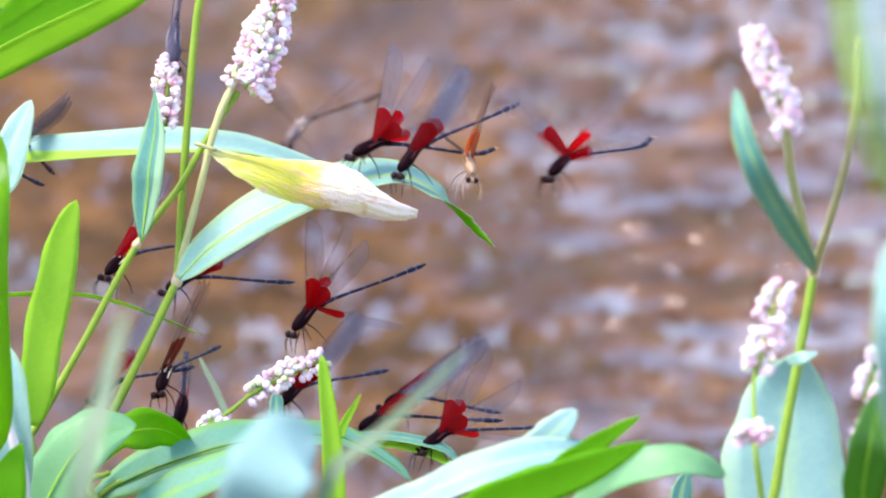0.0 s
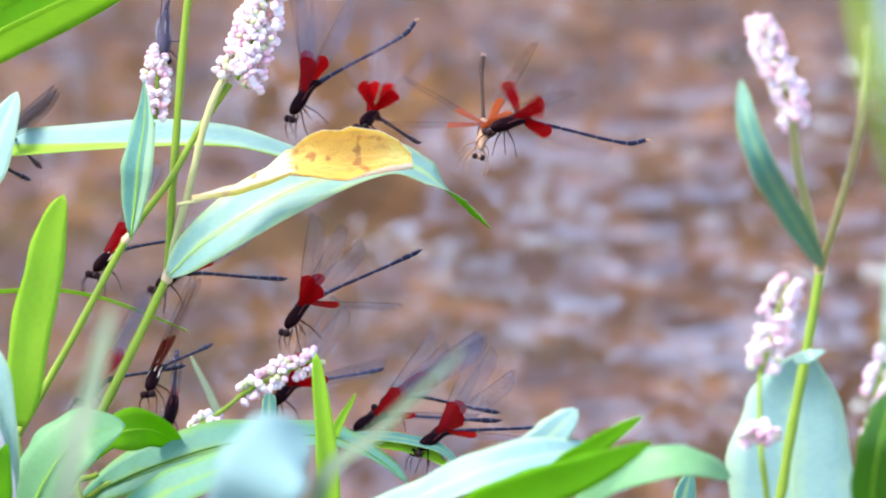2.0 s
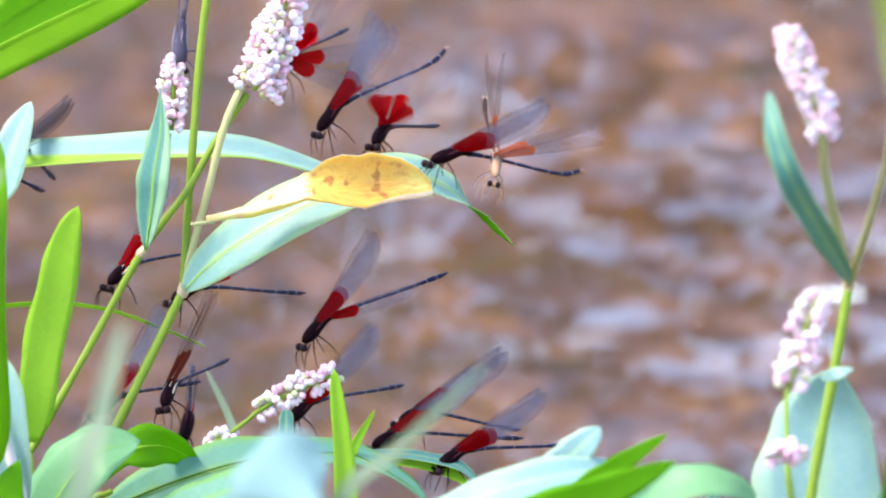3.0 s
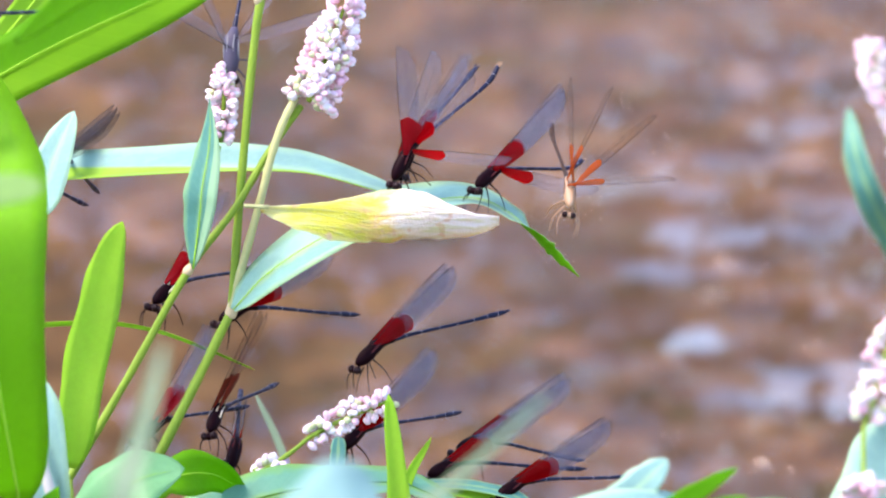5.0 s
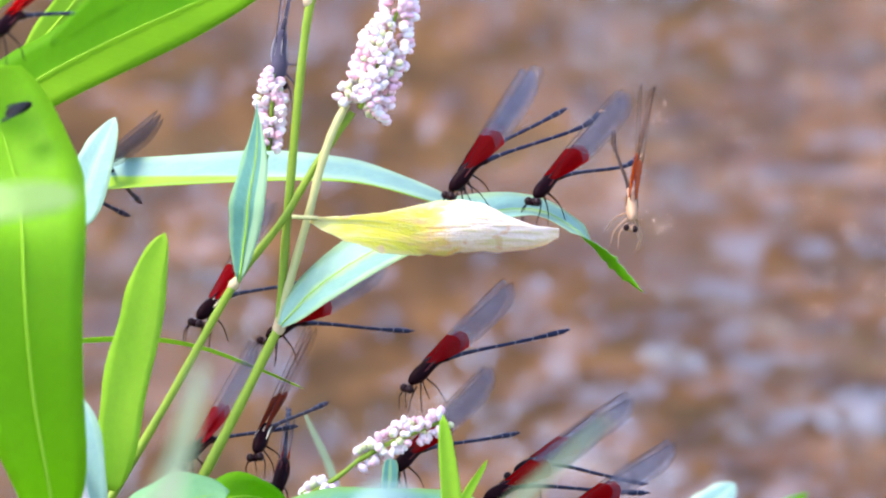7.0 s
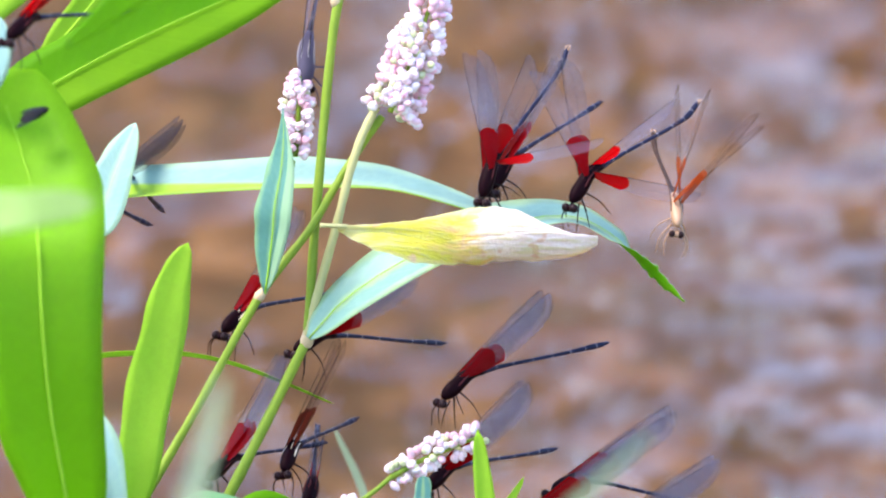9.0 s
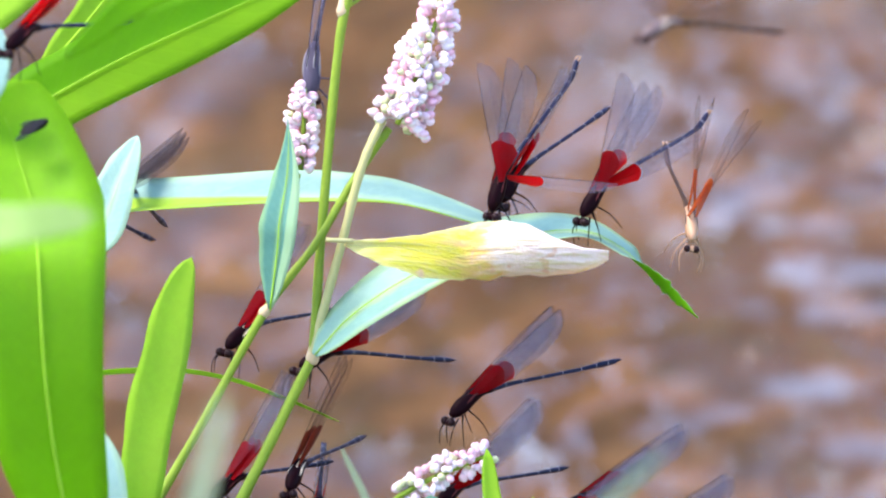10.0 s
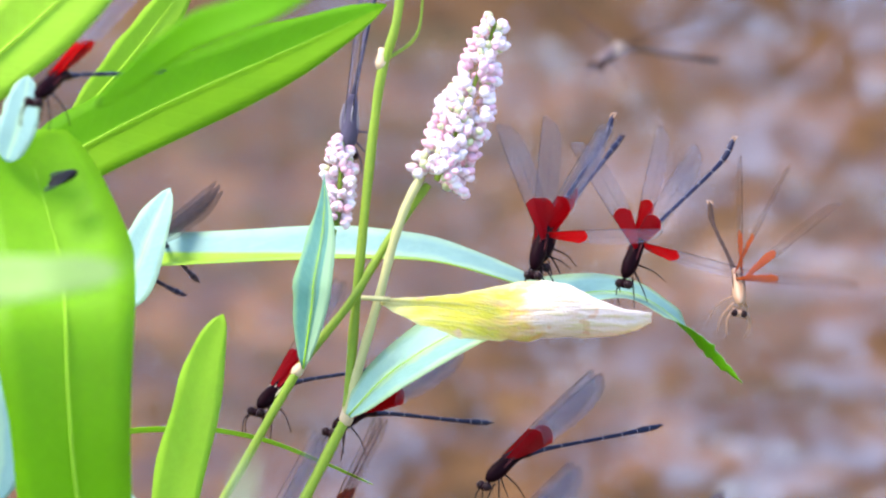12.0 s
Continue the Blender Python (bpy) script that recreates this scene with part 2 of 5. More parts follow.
def water_material():
    k = Nodes("stream_water")
    obj = k.add("TexCoord").outputs["Object"]
    stretch = k.add("Mapping", Vector=obj, Scale=(1.25, 0.8, 1.0)).outputs[0]
    calm = k.ramp(k.noise(stretch, 3.4, 2, 0.5), (0.44, (0.0, 0.0, 0.0)), (0.62, (1, 1, 1)))
    # slicks where the current runs smooth, fixed to the bed
    bed = k.add("TexCoord")
    bed.object = ground
    away = k.n.new("ShaderNodeVectorMath")
    away.operation = "LENGTH"
    k.put(away.inputs[0], k.add("Mapping", Vector=bed.outputs["Object"], Location=(-1.3, -5.6, 0), Scale=(12, 5.0, 0)).outputs[0])
    smooth = k.ramp(k.math("MULTIPLY", away.outputs["Value"], 0.5), (0.3, (1, 1, 1)), (0.9, (0, 0, 0)))
    streaks = k.ramp(k.noise(k.add("Mapping", Vector=bed.outputs["Object"], Scale=(13, 28, 1)).outputs[0], 1.0, 2, 0.5), (0.38, (0, 0, 0)), (0.52, (1, 1, 1)))
    slick = k.math("MULTIPLY", smooth, streaks)
    rough_water = k.math("MULTIPLY", k.math("ADD", calm, 0.25), k.math("SUBTRACT", 1.0, k.math("MULTIPLY", slick, 0.97)))
    # standing ripples in the slicks
    row_at = k.math("ADD", k.math("MULTIPLY", k.add("SeparateXYZ", Vector=bed.outputs["Object"]).outputs["Y"], 118.0), k.math("MULTIPLY", k.noise(bed.outputs["Object"], 14, 2), 22.0))
    ripple = k.math("MULTIPLY", k.math("MULTIPLY", slick, 0.03), k.math("SINE", row_at))
    waves = k.math("MULTIPLY", k.math("ADD", k.noise(stretch, 52, 2, 0.45), k.math("MULTIPLY", k.noise(stretch, 20, 2, 0.4), 1.5)), rough_water)
    nrm = k.bump(k.math("ADD", waves, ripple), 1.0, 0.0080)
    gloss = k.add("BsdfGlossy", Color=(1, 1, 1), Roughness=0.05, Normal=nrm)
    clear = k.add("BsdfTransparent", Color=(0.93, 0.80, 0.66))
    fres = k.add("Fresnel", IOR=1.33, Normal=nrm)
    return k.finish(blend(k, fres.outputs[0], clear.outputs[0], gloss.outputs[0]))


BED = bed_material()

# ---- building helpers ----
PLACE = {}


def rooted(name, where, label, category, group=""):
    ob = new(name)
    ob.empty_display_size = 0.01
    ob.matrix_basis = Matrix.Translation(where)
    PLACE[ob] = ob.matrix_basis.copy()
    return tagged(ob, label, category, group)


def part(name, bm, material, parent, label="", pivot=None, smooth=True):
    """Links a bmesh, given in world space, as one mesh under a thing or part; pivot: its own origin."""
    at = Matrix.Translation(pivot) if pivot is not None else PLACE[parent].copy()
    bm.transform(at.inverted())
    me = bpy.data.meshes.new(name)
    for f in bm.faces:
        f.smooth = smooth
    bm.to_mesh(me)
    bm.free()
    for mat in material if isinstance(material, tuple) else (material,):
        me.materials.append(mat)
    ob = new(name, me)
    ob.parent = parent
    ob.matrix_basis = PLACE[parent].inverted() @ at
    PLACE[ob] = at
    return tagged(ob, label)


def piece(name, me, parent, m):
    ob = new(name, me)
    ob.parent = parent
    ob.matrix_basis = m
    return ob


def spline(pts, n):
    """n + 1 points on a smooth curve through pts."""
    pts = [Vector(p) for p in pts]
    ext = [pts[0] * 2 - pts[1], *pts, pts[-1] * 2 - pts[-2]]
    out = []
    for i in range(n + 1):
        s = i / n * (len(pts) - 1)
        j = min(int(s), len(pts) - 2)
        f = s - j
        a, b, c, d = ext[j:j + 4]
        out.append(0.5 * (2 * b + (c - a) * f + (2 * a - 5 * b + 4 * c - d) * f * f + (3 * b - a - 3 * c + d) * f ** 3))
    return out


def tube(bm, pts, radii, seg=8):
    """A round, tapering tube along pts with closed ends."""
    rings, side = [], None
    for i, p in enumerate(pts):
        t = (pts[min(i + 1, len(pts) - 1)] - pts[max(i - 1, 0)]).normalized()
        if side is None:
            side = t.cross(Vector((0.31, 0.2, 0.93))).normalized()
        side = (side - t * side.dot(t)).normalized()
        other = t.cross(side)
        r = radii[i]
        rings.append([bm.verts.new(p + (side * math.cos(a) + other * math.sin(a)) * r) for a in (2 * math.pi * j / seg for j in range(seg))])
    for a, b in zip(rings, rings[1:]):
        for j in range(seg):
            bm.faces.new((a[j], a[(j + 1) % seg], b[(j + 1) % seg], b[j]))
    bm.faces.new(rings[0][::-1])
    bm.faces.new(rings[-1])


def taper(n, *radii):
    return [float(np.interp(i / n, np.linspace(0, 1, len(radii)), radii)) for i in range(n + 1)]


def blob(bm, centre, axes, seg=10, rings=7):
    """An egg-shaped body: axes are three half-length vectors."""
    rows = []
    for i in range(1, rings):
        a = math.pi * i / rings
        rows.append([bm.verts.new(centre + axes[0] * math.cos(a) + (axes[1] * math.cos(b) + axes[2] * math.sin(b)) * math.sin(a))
                     for b in (2 * math.pi * j / seg for j in range(seg))])
    tops = bm.verts.new(centre + axes[0]), bm.verts.new(centre - axes[0])
    for j in range(seg):
        k = (j + 1) % seg
        bm.faces.new((tops[0], rows[0][j], rows[0][k]))
        bm.faces.new((tops[1], rows[-1][k], rows[-1][j]))
        for a, b in zip(rows, rows[1:]):
            bm.faces.new((a[j], b[j], b[k], a[k]))


def blade(spine, width, lean=(0, 0), shape=(0.7, 0.9), fold=0.12, wave=0.03, thick=0.22, n=26, seed=1, cols=7, ragged=0.0):
    """A leaf's solid sheet along a spine. lean: degrees by which its sheet turns from facing the camera, base to tip."""
    bm = bmesh.new()
    uv = bm.loops.layers.uv.new("uv")
    pts = spline(spine, n)
    peak = (shape[0] / (shape[0] + shape[1])) ** shape[0] * (shape[1] / (shape[0] + shape[1])) ** shape[1]
    rng = random.Random(seed)
    ph, ph2 = rng.uniform(0, 6), rng.uniform(0, 6)
    top, low, info = [], [], {}
    for i, p in enumerate(pts):
        s = i / n
        t = (pts[min(i + 1, n)] - pts[max(i - 1, 0)]).normalized()
        b = NEAR.cross(t).normalized()
        tau = radians(float(np.interp(s, np.linspace(0, 1, len(lean)), lean)))
        side = (b * math.cos(tau) + NEAR * math.sin(tau)).normalized()
        nrm = t.cross(side).normalized()
        half = 0.5 * width * UNIT * max(0.02, (max(s, 0.004) ** shape[0] * (max(1 - s, 0.0)) ** shape[1]) / peak)
        rows = ([], [])
        for c in range(cols):
            v = 2 * c / (cols - 1) - 1
            edge = 1 + 0.05 * math.sin(9 * s * (2 + v) + ph) + ragged * max(0.0, s - 0.74) * noise.noise((s * 46, v * 3, 8))
            lift = half * fold * (abs(v) - 0.5) + wave * half * 2 * math.sin(11 * s + ph2 + v) * v * v
            q = p + side * (v * half * edge) + nrm * lift
            for k, sign in ((0, 0.5), (1, -0.5)):
                vert = bm.verts.new(q + nrm * (sign * thick / 1000 * (1 - 0.6 * abs(v))))
                info[vert] = (s, (v + 1) / 2)
                rows[k].append(vert)
        top.append(rows[0]), low.append(rows[1])
    for i in range(n):
        for c in range(cols - 1):
            bm.faces.new((top[i][c], top[i + 1][c], top[i + 1][c + 1], top[i][c + 1]))
            bm.faces.new((low[i][c], low[i][c + 1], low[i + 1][c + 1], low[i + 1][c])).material_index = 1
        for c in (0, cols - 1):
            bm.faces.new((top[i][c], low[i][c], low[i + 1][c], top[i + 1][c]))
    for i in (0, n):
        for c in range(cols - 1):
            bm.faces.new((top[i][c], top[i][c + 1], low[i][c + 1], low[i][c]))
    for f in bm.faces:
        for lp in f.loops:
            lp[uv].uv = info[lp.vert]
    bmesh.ops.recalc_face_normals(bm, faces=bm.faces)
    return bm


def leaf(plant, spine, width, lean, material, label="", shape=(0.7, 0.9), fold=0.12, wave=0.03, rib=0.9, seed=1, rib_material=None, under=None, ragged=0.0):
    """A leaf with its midrib, from points (x, y, d) of the plan."""
    pts = [P(*p) for p in spine]
    ob = part("leaf", blade(pts, width, lean, shape, fold, wave, seed=seed, n=80 if ragged else 26, ragged=ragged), (material, under or material), plant, label, pivot=pts[0])
    if rib:
        bm = bmesh.new()
        line = spline(pts, 22)[:-2]
        shift = NEAR * 0.00022
        rib *= 0.55 if material in (PALE, TEAL) else 0.8
        tube(bm, [q + shift for q in line], taper(len(line) - 1, rib * 0.5e-3, rib * 0.28e-3, rib * 0.06e-3), 6)
        part("midrib", bm, rib_material or (PALE_RIB if material in (PALE, TEAL) else RIB), ob, pivot=pts[0])
    return ob


def stem(plant, pts, radii, material, label="", n=30, name="stem"):
    bm = bmesh.new()
    line = spline([P(*p) for p in pts], n)
    rad = taper(n, *[r * UNIT for r in radii])
    tube(bm, line, [r * (1 + 0.06 * math.sin(i * 1.7)) for i, r in enumerate(rad)], 10)
    return part(name, bm, material, plant, label)


def joint(plant, x, y, d, r, aim):
    """A swollen node with its papery sheath."""
    bm = bmesh.new()
    a = Vector(P(*aim) - P(x, y, d)).normalized()
    c = P(x, y, d)
    s = a.cross(NEAR).normalized()
    line = [c + a * (k * r * UNIT) for k in (-1.2, -0.6, 0, 0.6, 1.4, 2.6)]
    tube(bm, line, [r * UNIT * k for k in (0.7, 1.0, 1.12, 0.95, 0.8, 0.7)], 10)
    return part("stem_joint", bm, NODE, plant, "pale brown papery sheath")


def bud_mesh(name, length, girth, material):
    bm = bmesh.new()
    blob(bm, Vector((0, 0, length * 0.42)), (Vector((0, 0, length * 0.5)), Vector((girth, 0, 0)), Vector((0, girth, 0))), 8, 6)
    for v in bm.verts:
        z = v.co.z / length
        if z > 0.55:
            v.co.x *= 1.0 - 0.35 * (z - 0.55)
            v.co.y *= 1.0 - 0.35 * (z - 0.55)
    me = bpy.data.meshes.new(name)
    for f in bm.faces:
        f.smooth = True
    bm.to_mesh(me)
    bm.free()
    me.materials.append(material)
    return me


BUDS = [bud_mesh("bud", 0.0029, 0.00098, BUD), bud_mesh("bud_round", 0.0025, 0.00108, BUD), bud_mesh("bud_green", 0.0022, 0.0010, BUD_GREEN)]


def spike(plant, pts, widths, count, seed, label, size=1.0, green=0.12):
    """A flower spike: an axis with many small buds round it."""
    rng = random.Random(seed)
    line = spline([P(*p) for p in pts], 40)
    bm = bmesh.new()
    tube(bm, line, taper(40, 0.0007, 0.0004), 6)
    axis = part("flower_spike", bm, STEM, plant, label, pivot=line[0])
    inv = PLACE[axis].inverted()
    made = 0
    while made < count:
        # a little cluster of buds on one side of the axis
        s = (made + rng.uniform(0, 5)) / (count + 4)
        j = min(int(s * 40), 39)
        c = line[j].lerp(line[j + 1], s * 40 - j)
        t = (line[j + 1] - line[j]).normalized()
        e1 = t.cross(NEAR).normalized()
        e2 = t.cross(e1)
        turn = made * 0.83 + rng.uniform(-0.6, 0.6)
        r = 0.5 * float(np.interp(s, np.linspace(0, 1, len(widths)), widths)) * UNIT * rng.uniform(0.82, 1.1)
        for _ in range(rng.randrange(3, 6)):
            a = turn + rng.uniform(-0.55, 0.55)
            out = e1 * math.cos(a) + e2 * math.sin(a)
            way = (out + t * rng.uniform(-0.1, 0.9)).normalized()
            kind = BUDS[2] if rng.random() < green else BUDS[rng.randrange(2)]
            z = size * rng.uniform(0.72, 1.2)
            reach = max(0.0002, r - 0.0019 * z) * rng.uniform(0.65, 1.05)
            m = Matrix.Translation(c + out * reach + t * rng.uniform(-0.0012, 0.0012)) @ way.to_track_quat("Z", "Y").to_matrix().to_4x4() @ Matrix.Diagonal((z, z, z, 1))
            piece("bud", kind, axis, inv @ m)
            made += 1
    return axis


# ---- the setting: stream bed, water ----


def lines(dense0, dense1, step, far0, far1):
    mid = list(np.arange(dense0, dense1 + step / 2, step))
    lo = [dense0 - (dense0 - far0) * k ** 3 for k in np.linspace(1, 0, 12)[:-1]]
    hi = [dense1 + (far1 - dense1) * k ** 3 for k in np.linspace(0, 1, 12)[1:]]
    return lo + mid + hi


def sheet(name, xs, ys, height, material, label):
    verts = [(x, y, height(x, y)) for y in ys for x in xs]
    w = len(xs)
    faces = [(j * w + i, j * w + i + 1, (j + 1) * w + i + 1, (j + 1) * w + i) for j in range(len(ys) - 1) for i in range(w - 1)]
    me = bpy.data.meshes.new(name)
    me.from_pydata(verts, [], faces)
    for f in me.polygons:
        f.use_smooth = True
    me.materials.append(material)
    return tagged(new(name, me), label, kind="structure")


def bed_height(x, y):
    lumps = 0.012 * noise.noise((x * 9, y * 9, 0)) + 0.02 * noise.noise((x * 2, y * 2, 4))
    bank = float(np.interp(y, (-6, -1.5, -0.2, 0.15, 0.7, 6, 7.5, 13, 30), (0.35, 0.2, 0.03, 0.0, -0.10, -0.13, 0.15, 5.2, 5.8)))
    # unseen far bank shaped for reflections: sky gap right, added sky-blocking rise left
    reach = y + 2.85
    if y > 7:
        bank *= 1 - 0.98 * math.exp(-((x / reach - 0.042) / 0.024) ** 2)
        bank += (0.5 * noise.noise((x * 0.6, 2, 5)) + 3.4 * math.exp(-((x / reach + 0.034) / 0.036) ** 2)) * min(1, max(0, y - 9) / 4)
    return bank + lumps * (1 if abs(y) < 20 else 0)


def wave_height(x, y):
    return 0.0016 * noise.noise((x * 12, y * 16, 1)) + 0.0008 * noise.noise((x * 30, y * 34, 7))


ground = sheet("ground", sorted(set(lines(-1.2, 1.2, 0.03, -900, 900) + [k * 0.25 for k in range(-48, 49) if abs(k) > 4])), lines(-0.6, 2.8, 0.03, -900, 0) [:-11] + [3.5, 4.5, 5.5, 6, 6.5, 7, 7.5, 8.5, 10, 11.5, 13, 16, 20, 30, 60, 150, 400, 900], bed_height, BED, "brown gravelly stream bed and muddy bank")
water = sheet("water", lines(-2.2, 2.2, 0.02, -30, 30), lines(0.8, 2.8, 0.02, 0.12, 7.8), wave_height, water_material(), "shallow rippled brown stream water with sky glints")

# ---- the plants ----
DOWN = 3070


def plant(x, d, label, category="plant", group="", name="smartweed_plant"):
    return rooted(name, P(x, DOWN, d), label, category, group)


main = plant(-60, 0, "flowering smartweed with long glaucous leaves and pinkish bud spikes")
stem(main, ((-60, DOWN, 0), (-40, 2200, 0), (40, 1100, 0), (120, 882, 0), (215, 690, 0), (305, 505, 0)), (15, 14, 11, 9.6, 8.4, 7.6), STEM, n=44)
stem(main, ((306, 505, 0), (318, 300, 2), (342, 20, 2), (370, -115, 2), (378, -420, 0)), (7.6, 7.2, 7.2, 7, 5), STEM)
stem(main, ((305, 505, 0), (323, 426, 2), (350, 324, 4), (369, 244, 5), (387, 189, 5), (408, 145, 4)), (8, 7, 7, 7), STRAW, "pinkish straw-coloured stalk")
stem(main, ((-150, DOWN, 6), (-130, 2000, 6), (-30, 930, 6), (45, 775, 6), (140, 605, 6), (232, 437, 5), (308, 334, 4), (342, 275, 3), (378, 216, 2), (418, 158, 3)), (10, 9, 7.4, 6.8, 6.4, 6.2, 6.2, 6), STEM, n=50)
joint(main, 305, 505, 0, 9.5, (320, 300, 0))
joint(main, 232, 437, 5, 8, (345, 285, 5))
joint(main, 345, -20, 2, 8.5, (372, -420, 0))
stem(main, ((345, -20, 2), (395, -60, 0), (405, -130, 0)), (3, 2.5, 1.5), STEM, n=10)
arch_leaf = leaf(main, ((308, 502, 4), (372, 440, 8), (482, 375, 10), (604, 330, 8), (710, 314, 4), (770, 337, 2), (806, 369, 2), (844, 406, 2), (888, 449, 3)), 122, (-36, -42, -50, -62, -66, -110, -150), ARCH, "arching blue-green leaf with a twisted green tip", (0.6, 1.2), 0.16, 0.03, 0.35, 3, None, GREEN, 6.0)
leaf(main, ((-120, 292, -14), (-40, 281, -14), (45, 271, -15), (238, 257, -16), (350, 255, -17), (440, 263, -17), (540, 290, -17), (588, 309, -16)), 100, (-54, -58, -60, -60, -50), PALE_HEMMED, "long pale waxy leaf", (0.35, 0.75), 0.45, 0.02, 0, 4, None, LIME)
leaf(main, ((240, 434, 9), (250, 347, 11), (253, 302, 12), (263, 238, 11), (266, 189, 10), (264, 140, 9)), 62, (-26, -24, -22, -20), TEAL_HEMMED, "upright blue-green leaf", (0.75, 1.5), 0.2, 0.02, 0.5, 5)
leaf(main, ((-42, 345, 14), (-16, 312, 15), (8, 245, 15), (38, 172, 14)), 78, (-28, -28, -28), PALE, "", (0.5, 0.65), 0.15, 0.02, 0.5, 6)
spike(main, ((430, 152, 3), (452, 100, 3), (476, 30, 3), (513, -84, 3)), (104, 102, 92, 84, 70, 44), 560, 11, "dense spike of pale pink buds", 0.9, 0.13)
stem(main, ((240, 420, 4), (268, 300, 2), (282, 228, 0)), (3, 3, 3), STEM, n=12)
spike(main, ((284, 222, 0), (288, 165, 0), (290, 98, 0)), (42, 54, 56, 40), 190, 12, "short spike of pink and white buds", 0.8, 0.08)

# yellowed leaf that hangs loose on the arching leaf
yellow = rooted("yellowed_leaf", P(352, 330, 10), "withered yellow leaf with brown spots lying over a green leaf", "leaf")

# ---- the broad leaves at the edge of the stand ----
broad = plant(-420, 60, "broad-leaved young smartweed with bright backlit leaves")
stem(broad, ((-420, DOWN, 60), (-330, 2000, 60), (-160, 1050, 64), (-90, 790, 66)), (20, 18, 15, 12), STEM)
leaf(broad, ((-44, 830, 106), (-62, 733, 116), (-84, 614, 124), (-98, 480, 130), (-105, 355, 130), (-110, 312, 116), (-118, 270, 106), (-150, 170, 98), (-180, 92, 96)), 200, (16, 12, 8, 8, 8, 8, 14, 18), MID, "broad upright leaf glowing against the light", (0.42, 0.26), 0.10, 0.02, 1.0, 7)
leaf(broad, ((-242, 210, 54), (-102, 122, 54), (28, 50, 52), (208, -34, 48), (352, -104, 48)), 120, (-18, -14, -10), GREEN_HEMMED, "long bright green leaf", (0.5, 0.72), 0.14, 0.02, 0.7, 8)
leaf(broad, ((-120, 95, 13), (-40, 0, 10), (20, -80, 8), (78, -165, 8)), 62, (10, 10, 16), LIME, "", (0.6, 0.7), 0.2, 0.02, 0.9, 9)
leaf(broad, ((-60, 60, 240), (70, -40, 280), (180, -85, 290), (260, -115, 290)), 52, (-20, -20), GREEN, "", (0.6, 0.7), 0.1, 0.02, 0, 10)
# pale blade added in front for the sheen at the broad leaf's bend
leaf(broad, ((-420, 352, 330), (-300, 330, 400), (-150, 316, 440), (-2, 300, 440)), 70, (-40, -35, -30), SHEEN_LIME, "", (0.3, 0.35), 0.1, 0.02, 0, 50)
leaf(broad, ((-345, 110, 80), (-237, 3, 80), (-140, -88, 78), (-55, -176, 76), (0, -260, 74)), 122, (0, -8, -10), LIME, "", (0.5, 0.7), 0.12, 0.02, 1.2, 11)
leaf(broad, ((-198, 140, 100), (-180, 80, 104), (-168, 14, 106)), 70, (-34, -34), PALE, "", (0.5, 0.6), 0.1, 0.02, 0, 12)
leaf(broad, ((40, 770, 22), (50, 697, 24), (59, 611, 24), (83, 497, 24), (99, 416, 23), (121, 356, 22)), 74, (10, 8, 4), LIME, "pointed light green leaf", (0.45, 0.6), 0.16, 0.02, 0, 13)
stem(broad, ((-330, 2000, 60), (-60, 1100, 40), (30, 860, 26), (38, 790, 22)), (14, 11, 8, 5), STEM)
leaf(broad, ((14, 930, 77), (2, 800, 83), (-14, 690, 83), (-24, 610, 80)), 96, (-30, -25), PALE, "", (0.6, 0.6), 0.1, 0.02, 0.6, 14)
leaf(broad, ((-205, 640, 64), (-200, 560, 64), (-205, 480, 64), (-215, 420, 64)), 80, (20, 20), PALE, "", (0.5, 0.6), 0.1, 0.02, 0, 15)
leaf(broad, ((-40, 1010, 112), (-25, 930, 112), (-8, 870, 112), (20, 800, 106)), 86, (10, 0), GREEN, "", (0.6, 0.9), 0.1, 0.02, 0, 16)

stem(broad, ((-34, 676, 84), (-16, 735, 87), (4, 800, 87), (26, 900, 84), (10, 1080, 76)), (7, 8.5, 9, 9, 9), PALE_STEM, "pale pinkish stalk", n=24)

# ---- the low clump with the nodding flower heads ----
clump = plant(420, 30, "low clump of smartweed leaves with nodding bud heads")
stem(clump, ((420, DOWN, 30), (400, 2200, 30), (330, 1150, 28), (150, 900, 24), (180, 855, 22)), (14, 13, 11, 7, 5), STEM)
stem(clump, ((150, 905, 22), (240, 845, 20), (330, 790, 16), (400, 745, 12), (440, 712, 10)), (5, 4.5, 4, 4, 3.5), STEM, n=20)
spike(clump, ((438, 714, 10), (480, 690, 10), (530, 668, 10), (572, 650, 10)), (40, 52, 60, 48), 125, 13, "loose nodding head of white buds", 0.85, 0.22)
spike(clump, ((345, 772, 12), (365, 762, 12), (392, 760, 12)), (30, 40, 34), 36, 14, "small cluster of white buds", 1.0, 0.15)
leaf(clump, ((80, 922, 26), (135, 834, 32), (200, 788, 34), (272, 776, 28), (336, 808, 20)), 78, (-10, -20, -50, 20, 50), GREEN, "bright green leaf with a rolled-over tip", (0.55, 0.5), 0.2, 0.02, 0.9, 17)
leaf(clump, ((40, 960, 36), (95, 850, 44), (150, 790, 46), (230, 768, 42)), 130, (-20, -30, -40), MINT, "", (0.6, 0.7), 0.12, 0.02, 0.8, 18)
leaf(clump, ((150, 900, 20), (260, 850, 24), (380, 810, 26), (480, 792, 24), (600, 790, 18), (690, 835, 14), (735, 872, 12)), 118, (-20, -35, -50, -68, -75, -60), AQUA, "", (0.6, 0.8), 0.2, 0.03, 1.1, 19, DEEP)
leaf(clump, ((200, 940, 40), (320, 880, 44), (440, 835, 46), (560, 815, 44)), 90, (-40, -45, -50), AQUA, "", (0.6, 0.8), 0.1, 0.02, 0, 20)
